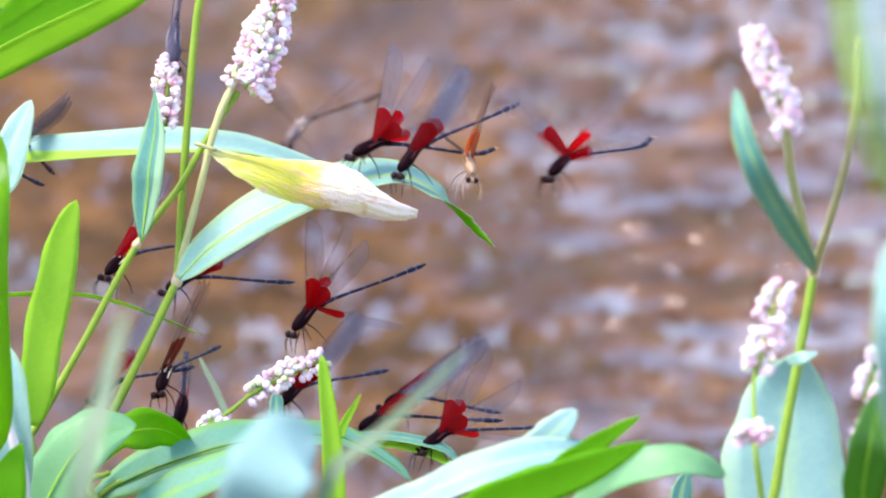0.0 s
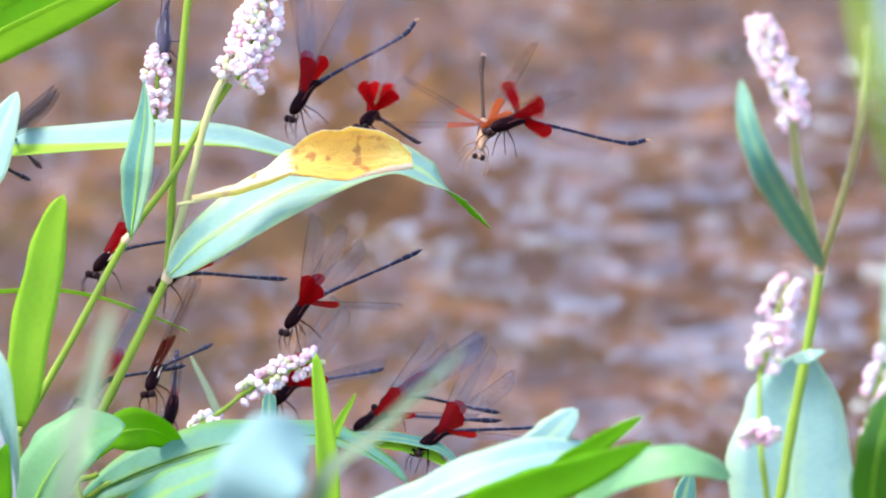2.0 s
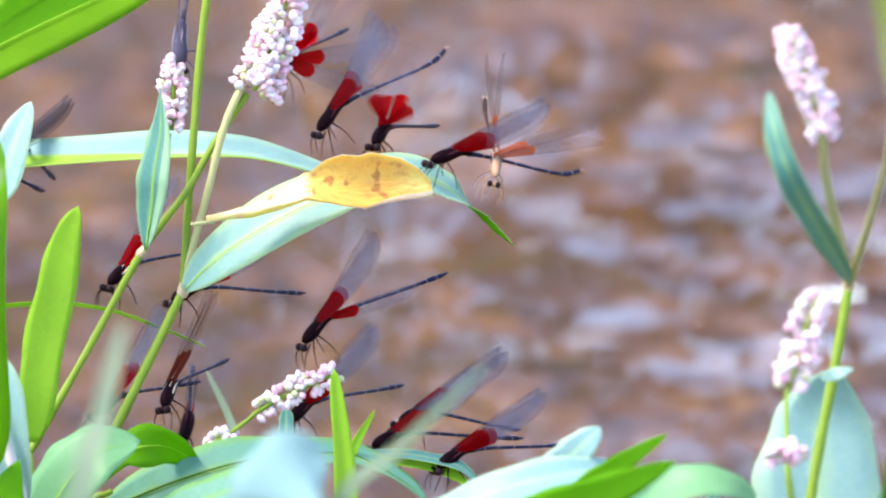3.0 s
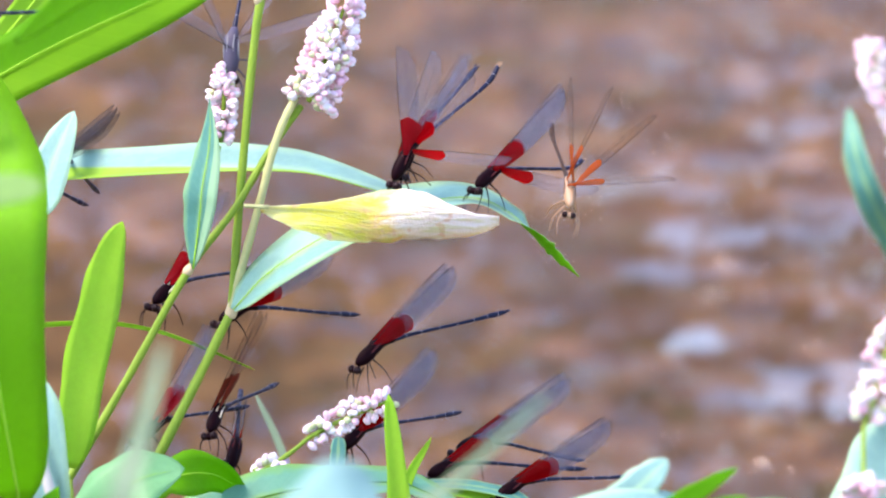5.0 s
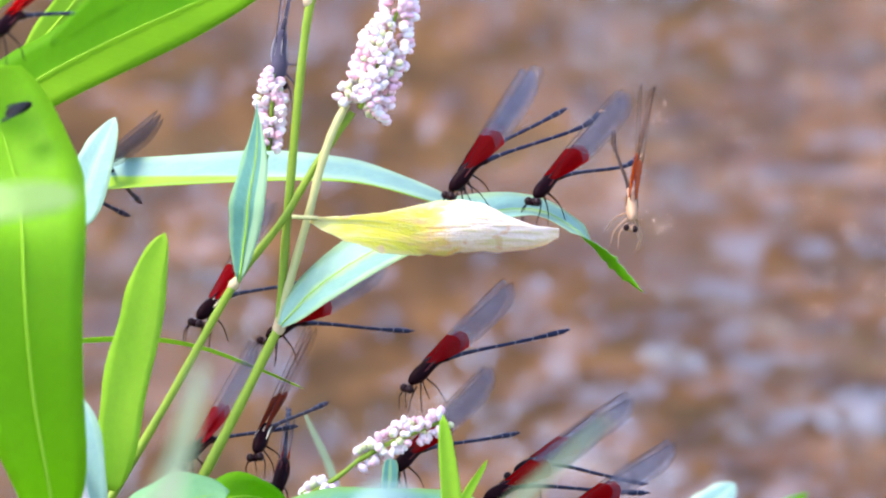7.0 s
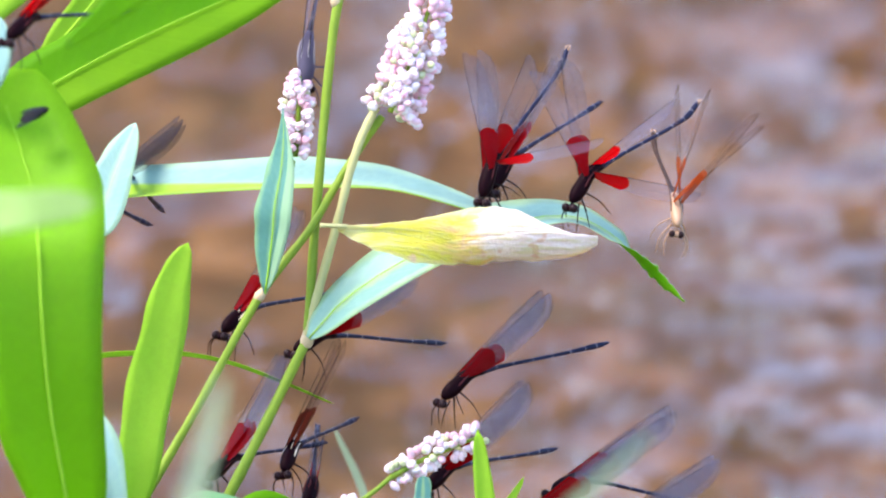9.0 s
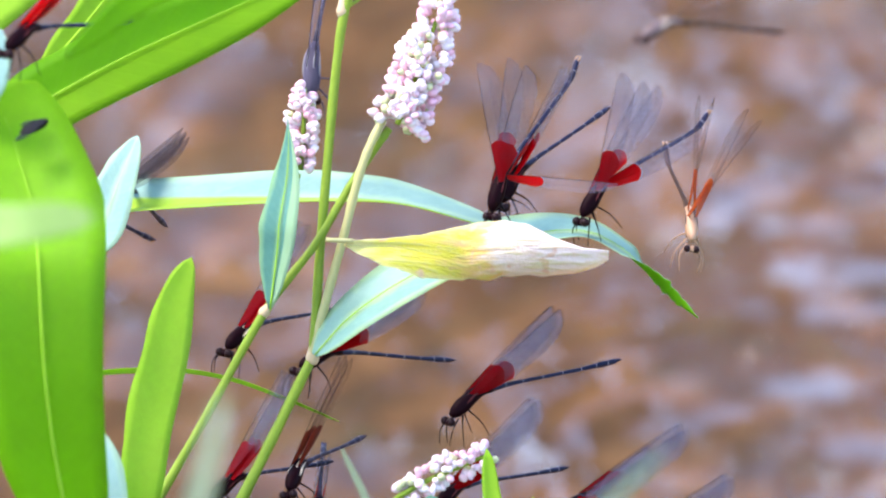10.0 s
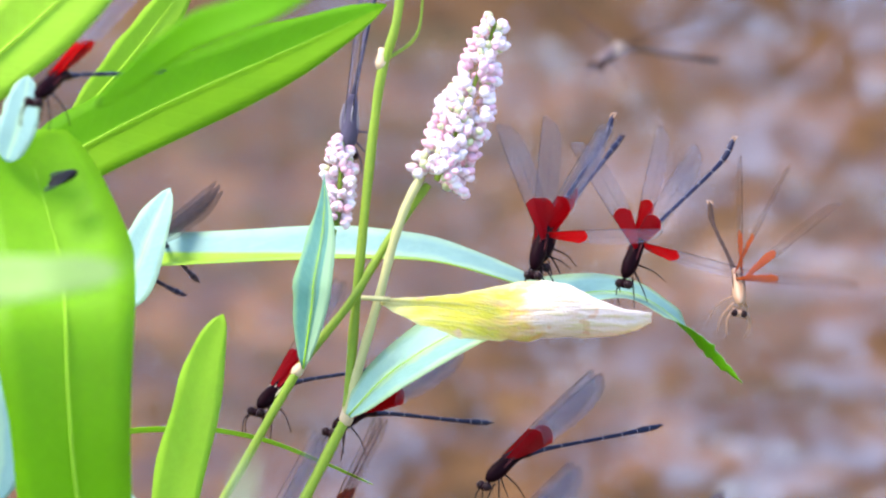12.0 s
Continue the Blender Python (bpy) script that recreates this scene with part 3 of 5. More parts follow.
leaf(clump, ((430, 1010, 540), (458, 900, 560), (500, 820, 560), (556, 786, 550)), 150, (-20, -24, -28), HAZY, "", (0.55, 0.6), 0.1, 0.02, 0, 21)
leaf(clump, ((478, 800, 14), (486, 750, 14), (487, 712, 13)), 27, (10, 10), TEAL, "", (0.3, 0.25), 0.1, 0.0, 0, 22)
leaf(clump, ((640, 800, 6), (700, 800, 6), (760, 815, 5), (820, 850, 5)), 34, (-40, -45), LIME, "", (0.6, 0.7), 0.1, 0.02, 0, 23)
leaf(clump, ((600, 790, 6), (700, 790, 6), (790, 810, 5), (830, 850, 5)), 36, (-60, -60), TEAL, "", (0.6, 0.7), 0.1, 0.02, 0, 24)

near_leaves = plant(900, 60, "spreading pale and bright green leaves low over the water")
stem(near_leaves, ((900, DOWN, 193), (880, 2200, 193), (820, 1200, 193), (740, 960, 186)), (14, 13, 11, 8), STEM)
leaf(near_leaves, ((600, 950, 160), (740, 906, 180), (860, 852, 187), (980, 822, 180), (1085, 818, 167)), 100, (-50, -55, -58), PALE, "", (0.5, 0.45), 0.15, 0.02, 0.8, 25)
leaf(near_leaves, ((930, 850, 161), (960, 818, 168), (1005, 775, 171), (1038, 742, 171)), 62, (-14, -14), PALE, "", (0.4, 0.6), 0.1, 0.0, 0.4, 26)
leaf(near_leaves, ((960, 880, 200), (1020, 838, 206), (1090, 795, 210), (1155, 754, 210)), 34, (0, 0), GREEN, "", (0.5, 0.7), 0.1, 0.0, 0, 27)
leaf(near_leaves, ((780, 965, 225), (900, 908, 238), (1040, 858, 245), (1170, 802, 245)), 74, (10, 5), GREEN, "", (0.45, 0.75), 0.1, 0.02, 0, 28)
leaf(near_leaves, ((1020, 935, 193), (1100, 868, 206), (1190, 838, 213), (1260, 842, 213), (1312, 866, 206)), 84, (-45, -50, -55), MINT, "", (0.6, 0.6), 0.12, 0.02, 0, 29)
leaf(near_leaves, ((1225, 960, 64), (1228, 905, 64), (1240, 858, 64)), 40, (10, 10), TEAL, "", (0.5, 0.5), 0.1, 0.0, 0, 30)

# ---- the plant on the open side ----
side = plant(1380, 106, "tall smartweed with a pink spike over open water")
stem(side, ((1380, DOWN, 180), (1370, 2200, 180), (1385, 1100, 180), (1408, 860, 180), (1448, 640, 180), (1474, 490, 180)), (13, 12, 10, 9, 8.5, 8), STEM, n=40)
stem(side, ((1474, 490, 180), (1452, 390, 230), (1432, 300, 270), (1426, 226, 285)), (8, 7.5, 7, 6), STRAW)
stem(side, ((1474, 490, 180), (1515, 360, 240), (1545, 240, 290), (1560, 60, 300)), (7, 6, 5.5, 5), STRAW)
joint(side, 1474, 490, 180, 10, (1480, 380, 180))
spike(side, ((1430, 236, 290), (1414, 168, 290), (1386, 102, 290), (1362, 44, 290)), (50, 62, 66, 62, 46), 420, 15, "pink bud spike", 0.66)
leaf(side, ((1478, 486, 190), (1437, 420, 250), (1384, 330, 285), (1347, 240, 290), (1332, 152, 285)), 50, (-34, -32, -30), TEAL, "blue-green leaf", (0.55, 0.6), 0.2, 0.02, 0, 31)
leaf(side, ((1440, 1150, 170), (1430, 980, 168), (1422, 830, 168), (1432, 710, 170), (1452, 636, 178)), 226, (-10, -14, -20), PALE, "very broad pale waxy leaf", (0.5, 0.85), 0.1, 0.02, 0.8, 32)
leaf(side, ((1425, 655, 187), (1450, 648, 196), (1482, 638, 196)), 24, (-30, -30), PALE, "", (0.5, 0.7), 0.1, 0.0, 0, 33)
spike(side, ((1368, 672, 262), (1385, 620, 262), (1400, 560, 262), (1418, 516, 262)), (60, 74, 64, 44), 170, 16, "loose spike of white buds", 0.85)
stem(side, ((1392, 1000, 219), (1372, 860, 226), (1366, 800, 226), (1364, 690, 219), (1370, 668, 219)), (6, 5.5, 5, 3.5, 3), STEM, n=16)
spike(side, ((1325, 792, 268), (1362, 785, 268), (1402, 782, 268)), (40, 50, 40), 44, 17, "small cluster of white buds", 1.05)
far_side = plant(1600, 70, "smartweed stalk with white bud clusters and dark leaves")
stem(far_side, ((1600, DOWN, 274), (1610, 2000, 274), (1585, 1000, 274), (1578, 880, 274), (1575, 790, 274)), (12, 11, 9, 7, 5), STEM)
spike(far_side, ((1566, 722, 258), (1578, 690, 258), (1592, 640, 258)), (44, 50, 40), 50, 18, "white bud spike", 1.05)
spike(far_side, ((1550, 778, 258), (1572, 772, 258), (1600, 770, 258)), (30, 40, 34), 30, 19, "small cluster of white buds", 1.05)
leaf(far_side, ((1570, 1000, 274), (1565, 900, 289), (1580, 800, 298), (1602, 710, 289)), 74, (10, 10), DEEP, "", (0.5, 0.5), 0.2, 0.02, 0.8, 34)
leaf(far_side, ((1665, 900, 500), (1645, 760, 540), (1626, 600, 560), (1622, 430, 560)), 84, (-40, -40), PALE, "", (0.4, 0.5), 0.1, 0.0, 0, 35)
high = plant(2100, 700, "tall stalk with yellow-green leaves close to the camera")
stem(high, ((2100, DOWN + 1900, 900), (2050, 1600, 950), (1830, 600, 1000), (1640, 330, 1040), (1568, 120, 1050), (1545, -120, 1050)), (12, 11, 9, 8, 7, 6), STEM)
leaf(high, ((1625, 360, 1045), (1580, 190, 1060), (1550, 50, 1060), (1530, -90, 1060)), 16, (-40, -40), LIME, "", (0.5, 0.6), 0.1, 0.0, 0, 36)
leaf(high, ((1665, 330, 1040), (1624, 170, 1050), (1604, 60, 1050), (1590, -60, 1040)), 26, (-42, -42), PALE, "", (0.5, 0.6), 0.1, 0.0, 0, 37)


def grass(pts, width, lean, material, label, seed, shape=(0.25, 0.7)):
    line = [P(*p) for p in pts]
    root = rooted("grass_blade", line[0], label, "grass", "grass blades")
    part("blade", blade(line, width, lean, shape, 0.35, 0.01, 0.18, 40, seed), material, root)
    return root


grass(((600, DOWN, 30), (590, 2000, 30), (592, 1200, 30), (592, 880, 32), (584, 760, 33), (570, 640, 33)), 46, (0, 0, 0, 8), LIME, "upright bright green grass blade", 41, (0.1, 0.35))
grass(((560, DOWN, 16), (575, 1800, 16), (585, 950, 16), (600, 800, 16), (642, 712, 16)), 30, (0, 0, 0, 10), LIME, "short light green grass blade", 42, (0.1, 0.5))
grass(((420, DOWN + 1100, 500), (480, 1500, 520), (560, 930, 550), (690, 775, 560), (840, 632, 580)), 28, (0, -10, -20), HAY, "pale arching grass blade out of focus", 43, (0.1, 0.5))
grass(((20, DOWN + 1500, 660), (60, 1500, 680), (120, 900, 700), (165, 720, 700), (205, 555, 700)), 38, (0, -10, -20), HAY, "pale grass blade out of focus", 44, (0.1, 0.4))
grass(((500, DOWN, -120), (470, 1500, -130), (430, 900, -140), (395, 750, -140), (345, 640, -140)), 20, (0, 5, 10), HAY, "faint thin grass blade", 45, (0.1, 0.4))
grass(((-420, DOWN, -6), (-330, 1300, -6), (-230, 640, -5), (-90, 548, -4), (60, 526, -4), (170, 536, -4), (270, 570, -4), (346, 602, -4)), 12, (0, 0, 40, 45, 50), LIME, "thin bent grass blade", 46, (0.1, 0.4))

# ---- the yellowed leaf: two faces of one sheet, along its own x, hanging to -z ----
LY = 397 * UNIT


def withered(sign):
    """One face of the withered leaf in the thing's own space: x along it, z across, y towards the camera side."""
    bm = bmesh.new()
    uv = bm.loops.layers.uv.new("uv")
    n, cols, rows, info = 40, 11, [], {}
    for i in range(n + 1):
        s = i / n
        lower = float(np.interp(s, (0, 0.06, 0.15, 0.3, 0.4, 0.47, 0.55, 0.62, 0.75, 0.88, 0.95, 1), (4, 20, 36, 42, 32, 28, 54, 78, 94, 78, 54, 22))) * UNIT
        upper = float(np.interp(s, (0, 0.1, 0.2, 0.3, 0.45, 0.6, 0.75, 0.9, 1), (2, 6, 14, 30, 57, 54, 33, 8, 2))) * UNIT
        bow = float(np.interp(s, (0, 0.2, 0.34, 0.45, 0.55, 0.7, 1), (0, 3, 20, 36, 25, 0, 0))) * UNIT
        rag = 0.0005 * noise.noise((s * 22, 0.5, 3)) + 0.0003 * math.sin(14 * s)
        section = [(-0.0014 * math.sin(math.pi * q), upper * q + rag * (q > 0.9)) for q in (1, 0.75, 0.5, 0.25)]
        y, z = 0.0, 0.0
        for q in range(7):
            section.append((y, z + rag * (q > 5)))
            bend = radians(float(np.interp(s, (0.36, 0.6), (-6 + 7 * q, 55 + 14 * q))))
            y, z = y + math.sin(bend) * lower / 6, z - math.cos(bend) * lower / 6
        row = []
        for c in range(cols):
            v = c / (cols - 1)
            (y0, z0), (y1, z1) = section[max(c - 1, 0)], section[min(c + 1, cols - 1)]
            run = math.hypot(y1 - y0, z1 - z0) or 1.0
            y, z = section[c]
            y += 0.0006 * math.sin(9 * s + 3 * v) + 0.002 * (s - 0.5) ** 2 + 0.97 * bow
            z -= 0.22 * bow
            vert = bm.verts.new((s * LY, y + sign * 0.00012 * (z0 - z1) / run, z + sign * 0.00012 * (y1 - y0) / run))
            info[vert] = (s, v)
            row.append(vert)
        rows.append(row)
    for a, b in zip(rows, rows[1:]):
        for c in range(cols - 1):
            f = bm.faces.new((a[c], b[c], b[c + 1], a[c + 1]) if sign > 0 else (a[c], a[c + 1], b[c + 1], b[c]))
            for lp in f.loops:
                lp[uv].uv = info[lp.vert]
    return bm


def withered_material(name, stops, spots, spot_at, streak, rim, wander):
    k = Nodes(name)
    obj = k.add("TexCoord").outputs["Object"]
    u = k.add("SeparateXYZ", Vector=k.add("TexCoord").outputs["UV"])
    wob = k.math("ADD", u.outputs["X"], k.math("MULTIPLY", k.math("SUBTRACT", k.noise(k.add("Mapping", Vector=obj, Scale=(0.6, 1, 2.2)).outputs[0], 170, 4), 0.5), wander))
    col = k.ramp(wob, *stops)
    mark = k.ramp(k.noise(obj, 190, 2), (spot_at, (0, 0, 0)), (spot_at + 0.05, (1, 1, 1)))
    col = k.mix(k.math("MULTIPLY", mark, 0.75), col, spots)
    fine = k.noise(obj, 1500, 3)
    crease = k.noise(k.add("Mapping", Vector=obj, Scale=(0.35, 1, 4.0)).outputs[0], 420, 3)
    fleck = k.noise(k.add("Mapping", Vector=obj, Location=(0.3, 0.1, 0.7), Scale=(0.6, 1, 1.4)).outputs[0], 520, 4, 0.65)
    col = k.mix(k.ramp(crease, (0.50, (0, 0, 0)), (0.66, (0.6, 0.6, 0.6))), col, streak)
    col = k.mix(k.ramp(fleck, (0.54, (0, 0, 0)), (0.66, (0.3, 0.3, 0.3))), col, spots)
    col = k.mix(k.ramp(k.math("ABSOLUTE", k.math("SUBTRACT", u.outputs["Y"], 0.5)), (0.38, (0, 0, 0)), (0.5, (0.5, 0.5, 0.5))), col, rim)
    col = k.mix(k.math("MULTIPLY", fine, 0.12), col, (0.45, 0.33, 0.08))
    p = k.add("BsdfPrincipled", Base_Color=col, Roughness=0.55, Normal=k.bump(k.math("ADD", fine, k.math("MULTIPLY", crease, 3.0)), 0.6, 0.0006))
    p.inputs["Specular IOR Level"].default_value = 0.25
    tr = k.add("BsdfTranslucent", Color=col)
    return k.finish(blend(k, 0.35, p.outputs[0], tr.outputs[0]))


W_FRONT = withered_material("withered_upper_face", ((0.0, (0.88, 0.86, 0.40)), (0.20, (0.84, 0.82, 0.09)), (0.40, (0.80, 0.72, 0.08)), (0.52, (0.90, 0.66, 0.22)), (0.62, (0.96, 0.88, 0.78)), (1.0, (0.98, 0.95, 0.93))), (0.86, 0.56, 0.36), 0.64, (0.70, 0.70, 0.26), (0.90, 0.84, 0.56), 0.6)
W_BACK = withered_material("withered_under_face", ((0.0, (0.84, 0.70, 0.32)), (0.10, (0.90, 0.86, 0.58)), (0.42, (0.92, 0.92, 0.74)), (0.49, (0.90, 0.60, 0.13)), (0.8, (0.88, 0.52, 0.10)), (1.0, (0.92, 0.78, 0.24))), (0.42, 0.15, 0.05), 0.62, (0.84, 0.44, 0.12), (0.90, 0.78, 0.10), 0.2)
for sign, mat, name in ((-1, W_FRONT, "upper_face"), (1, W_BACK, "under_face")):
    PLACE[yellow] = Matrix()
    part(name, withered(sign), mat, yellow)
bm = bmesh.new()
tube(bm, [Vector((-0.004 + 0.0015 * i, -0.0006, 0.0)) for i in range(5)], [0.0005] * 5, 6)
part("leaf_stalk", bm, STRAW, yellow)

# ---- the damselflies ----
MM = 0.001
HEAD_AT, TAIL_AT = Vector((5.5, 0, -4.7)) * MM, Vector((-38, 0, 0)) * MM
SPAN = (HEAD_AT - TAIL_AT).length / UNIT
MESHES = {}


def mesh_of(key, build, material):
    if key not in MESHES:
        bm = bmesh.new()
        build(bm)
        for f in bm.faces:
            f.smooth = True
        me = bpy.data.meshes.new(key)
        bm.to_mesh(me)
        bm.free()
        me.materials.append(material)
        MESHES[key] = me
    return MESHES[key]


def vmm(*rows):
    return [Vector(r) * MM for r in rows]


def build_thorax(bm):
    line = spline(vmm((-6.2, 0, 0.1), (-3.6, 0, 0.7), (-0.9, 0, -0.1), (1.8, 0, -1.8), (3.8, 0, -3.3), (4.9, 0, -4.1)), 14)
    tube(bm, line, taper(14, 0.8 * MM, 1.5 * MM, 1.85 * MM, 1.95 * MM, 1.5 * MM, 0.6 * MM), 12)
    for v in bm.verts:
        v.co.z -= 0.5 * MM * max(0.0, 1 - abs(v.co.x - 0.001) / 0.004)


def build_stripe(side, row):
    def build(bm):
        pts = []
        for k in range(7):
            f = k / 6
            x = -3.4 + 6.4 * f
            mid = float(np.interp(x, (-6.2, -3.6, -0.9, 1.8, 3.8), (0.1, 0.7, -0.1, -1.8, -3.3))) - 0.5 * max(0.0, 1 - abs(x - 1) / 4)
            r = float(np.interp(x, (-6.2, -3.9, -1.5, 0.8, 2.8), (0.8, 1.5, 1.85, 1.95, 1.5)))
            a = radians(58 - 46 * row + 10 * math.sin(3 * f))
            pts.append(Vector((x, side * r * math.cos(a), mid + r * math.sin(a))) * MM)
        tube(bm, spline(pts, 12), taper(12, 0.10 * MM, 0.26 * MM, 0.10 * MM), 6)
    return build


def build_head(bm):
    blob(bm, HEAD_AT, vmm((0, 2.0, 0), (1.2, 0, -0.3), (0.2, 0, 1.1)), 10, 7)


def build_eye(bm):
    blob(bm, Vector(), vmm((0, 1.2, 0), (1.3, 0, 0), (0, 0, 1.35)), 10, 7)


def abdomen_line(curl):
    return spline(vmm((-5.6, 0, 0.3), (-12, 0, 0.4), (-20, 0, 0.2), (-28, 0, 0.0), (-34, 0, 0.35 * curl), (-38, 0, 2.0 * curl)), 40)


def build_abdomen(curl):
    def build(bm):
        line = abdomen_line(curl)
        rad = taper(40, 0.72 * MM, 0.5 * MM, 0.44 * MM, 0.44 * MM, 0.48 * MM, 0.72 * MM, 0.55 * MM)
        tube(bm, line, [r * (1.0 - 0.14 * (i % 5 == 0)) for i, r in enumerate(rad)], 10)
    return build


def build_ring(curl, at):
    def build(bm):
        line = abdomen_line(curl)
        rad = taper(40, 0.72 * MM, 0.5 * MM, 0.44 * MM, 0.44 * MM, 0.48 * MM, 0.72 * MM, 0.55 * MM)
        for i in (at,):
            t = (line[i + 1] - line[i]).normalized()
            tube(bm, [line[i] - t * 0.08 * MM, line[i] + t * 0.08 * MM], [rad[i] * 1.0] * 2, 8)
    return build


def build_claspers(curl):
    def build(bm):
        end = abdomen_line(curl)[-1]
        for y in (0.35, -0.35):
            tube(bm, [end + Vector((0.3, y, 0)) * MM, end + Vector((-0.7, y * 1.5, 0.2)) * MM, end + Vector((-1.3, y * 0.6, 0.1)) * MM], [0.26 * MM, 0.2 * MM, 0.1 * MM], 6)
    return build


def build_leg(i):
    def build(bm):
        x = (3.6, 2.4, 1.0)[i]
        knee = ((6.2, 2.4, -6.2), (4.2, 3.2, -6.4), (-0.6, 3.0, -5.4))[i]
        foot = ((7.2, 2.0, -9.4), (4.4, 3.4, -10.0), (-2.2, 3.8, -9.2))[i]
        line = spline(vmm((x, 0.8, -4.4 + 0.8 * i), knee, foot), 8)
        tube(bm, line, taper(8, 0.24 * MM, 0.17 * MM, 0.12 * MM, 0.09 * MM), 6)
    return build


CHORD = ((0, 0.12, 0.3, 0.45, 0.65, 0.82, 0.94, 1.0), (1.1, 2.8, 4.2, 4.7, 4.9, 4.5, 3.2, 0.8))


def build_wing(s0, s1, length):
    def build(bm):
        n, cols, rows = 14, 5, []
        for i in range(n + 1):
            row = []
            for c in range(cols):
                # the coloured base ends in a round, slanting edge
                f, slant = i / n, 0.07 * math.sin(math.pi * (c + 0.6) / cols) - 0.035 * c / cols - 0.03
                s = s0 + (s1 - s0) * f + slant * ((f if s1 < 0.9 else 0.0) + (1 - f if s0 > 0.1 else 0.0))
                w = float(np.interp(s, *CHORD))
                row.append(bm.verts.new(Vector((-s * length, 0.18 * math.sin(math.pi * c / (cols - 1)) * w / 5 + 0.05 * (c % 2), 0.54 * math.sin(s * 2.4) - w * c / (cols - 1))) * MM))
            rows.append(row)
        for a, b in zip(rows, rows[1:]):
            for c in range(cols - 1):
                bm.faces.new((a[c], b[c], b[c + 1], a[c + 1]))
        edge = [r[0].co.copy() for r in rows]
        tube(bm, edge, [0.07 * MM] * len(edge), 5)
        mid = [r[2].co.copy() for r in rows]
        tube(bm, mid, [0.05 * MM] * len(mid), 4)
    return build


def build_vein(length):
    """The dark rim of a wing: along its leading edge and round its tip."""
    def build(bm):
        pts = []
        for s in (0, 0.15, 0.3, 0.45, 0.6, 0.75, 0.86, 0.94, 0.985):
            pts.append(Vector((-s * length, 0.02, 0.54 * math.sin(s * 2.4))) * MM)
        for s in (1.0, 0.99, 0.95, 0.88, 0.8):
            w = float(np.interp(s, *CHORD))
            pts.append(Vector((-s * length, 0.02, 0.54 * math.sin(s * 2.4) - w * (0.45 if s == 1.0 else 1.0))) * MM)
        tube(bm, pts, taper(len(pts) - 1, 0.08 * MM, 0.06 * MM, 0.05 * MM, 0.04 * MM, 0.02 * MM), 5)
    return build


# four wings, near and far fore, near and far hind: degrees raised over the abdomen, degrees spread aside
WINGS = {
    "rest": ((25, 1.5), (24, 1.5), (24, 1.5), (23, 1.5)),
    "lifted": ((36, 2), (35, 2), (34, 2), (33, 2)),
    "ajar": ((46, 9), (30, 6), (26, 6), (20, 5)),
    "closed": ((5, 1), (5, 1), (4, 1), (4, 1)),
    "wide": ((90, 55), (90, 55), (70, 60), (70, 60)),
    "down": ((84, 78), (70, 84), (66, 96), (60, 100)),
}
WING_BASE = vmm((0.3, 0.9, 0.7), (0.3, -0.9, 0.7), (-1.7, 0.8, 1.3), (-1.7, -0.8, 1.3))


def wing_pose(i, raised, spread):
    side = 1 if i % 2 == 0 else -1
    return Matrix.Translation(WING_BASE[i]) @ pose(0, 0, 0, -side * spread) @ pose(0, 0, 0, 0, raised)


def wing_aimed(m, i, angle, turn=0, out=0, hand=1):
    """A wing of a damselfly that stands at m, aimed in the plan: angle from rightwards, turn of its face from broadside, out: degrees towards the camera."""
    a, o = radians(angle), radians(out)
    axis = (RIGHT * math.cos(a) + UP * math.sin(a)) * math.cos(o) + NEAR * math.sin(o)
    face = Matrix.Rotation(radians(turn), 3, axis) @ NEAR
    chord = axis.cross(face).normalized() * hand
    x, z = -axis, -chord
    world_m = Matrix((x, z.cross(x), z)).transposed()
    return Matrix.Translation(WING_BASE[i]) @ (m.to_3x3().inverted() @ world_m).to_4x4()


def wings_at(m, i, spec, hand=1):
    if isinstance(spec, str):
        return wing_pose(i, *WINGS[spec][i])
    return wing_aimed(m, i, *spec[i], hand=hand)


def stance(hx, hy, tx, ty, d=0.0, near=1, up=(0, 1, 0.15)):
    """The pose of a damselfly with its head and tail tip at places of the plan. near: 1 head nearer, -1 tail nearer."""
    dx, dy = hx - tx, ty - hy
    flat = math.hypot(dx, dy)
    deep = near * math.sqrt(max(0.0, SPAN * SPAN - flat * flat))
    e1 = (RIGHT * dx + UP * dy + NEAR * deep).normalized()
    rise = RIGHT * up[0] + UP * up[1] + NEAR * up[2]
    e3 = (rise - e1 * rise.dot(e1)).normalized()
    e2 = e3.cross(e1)
    l1 = (HEAD_AT - TAIL_AT).normalized()
    l2 = Vector((0, 1, 0))
    l3 = l1.cross(l2)
    world_m = Matrix((e1, e2, e3)).transposed()
    local_m = Matrix((l1, l2, l3)).transposed()
    turn = world_m @ local_m.transposed()
    return Matrix.Translation(P(hx, hy, d) - turn @ HEAD_AT) @ turn.to_4x4()


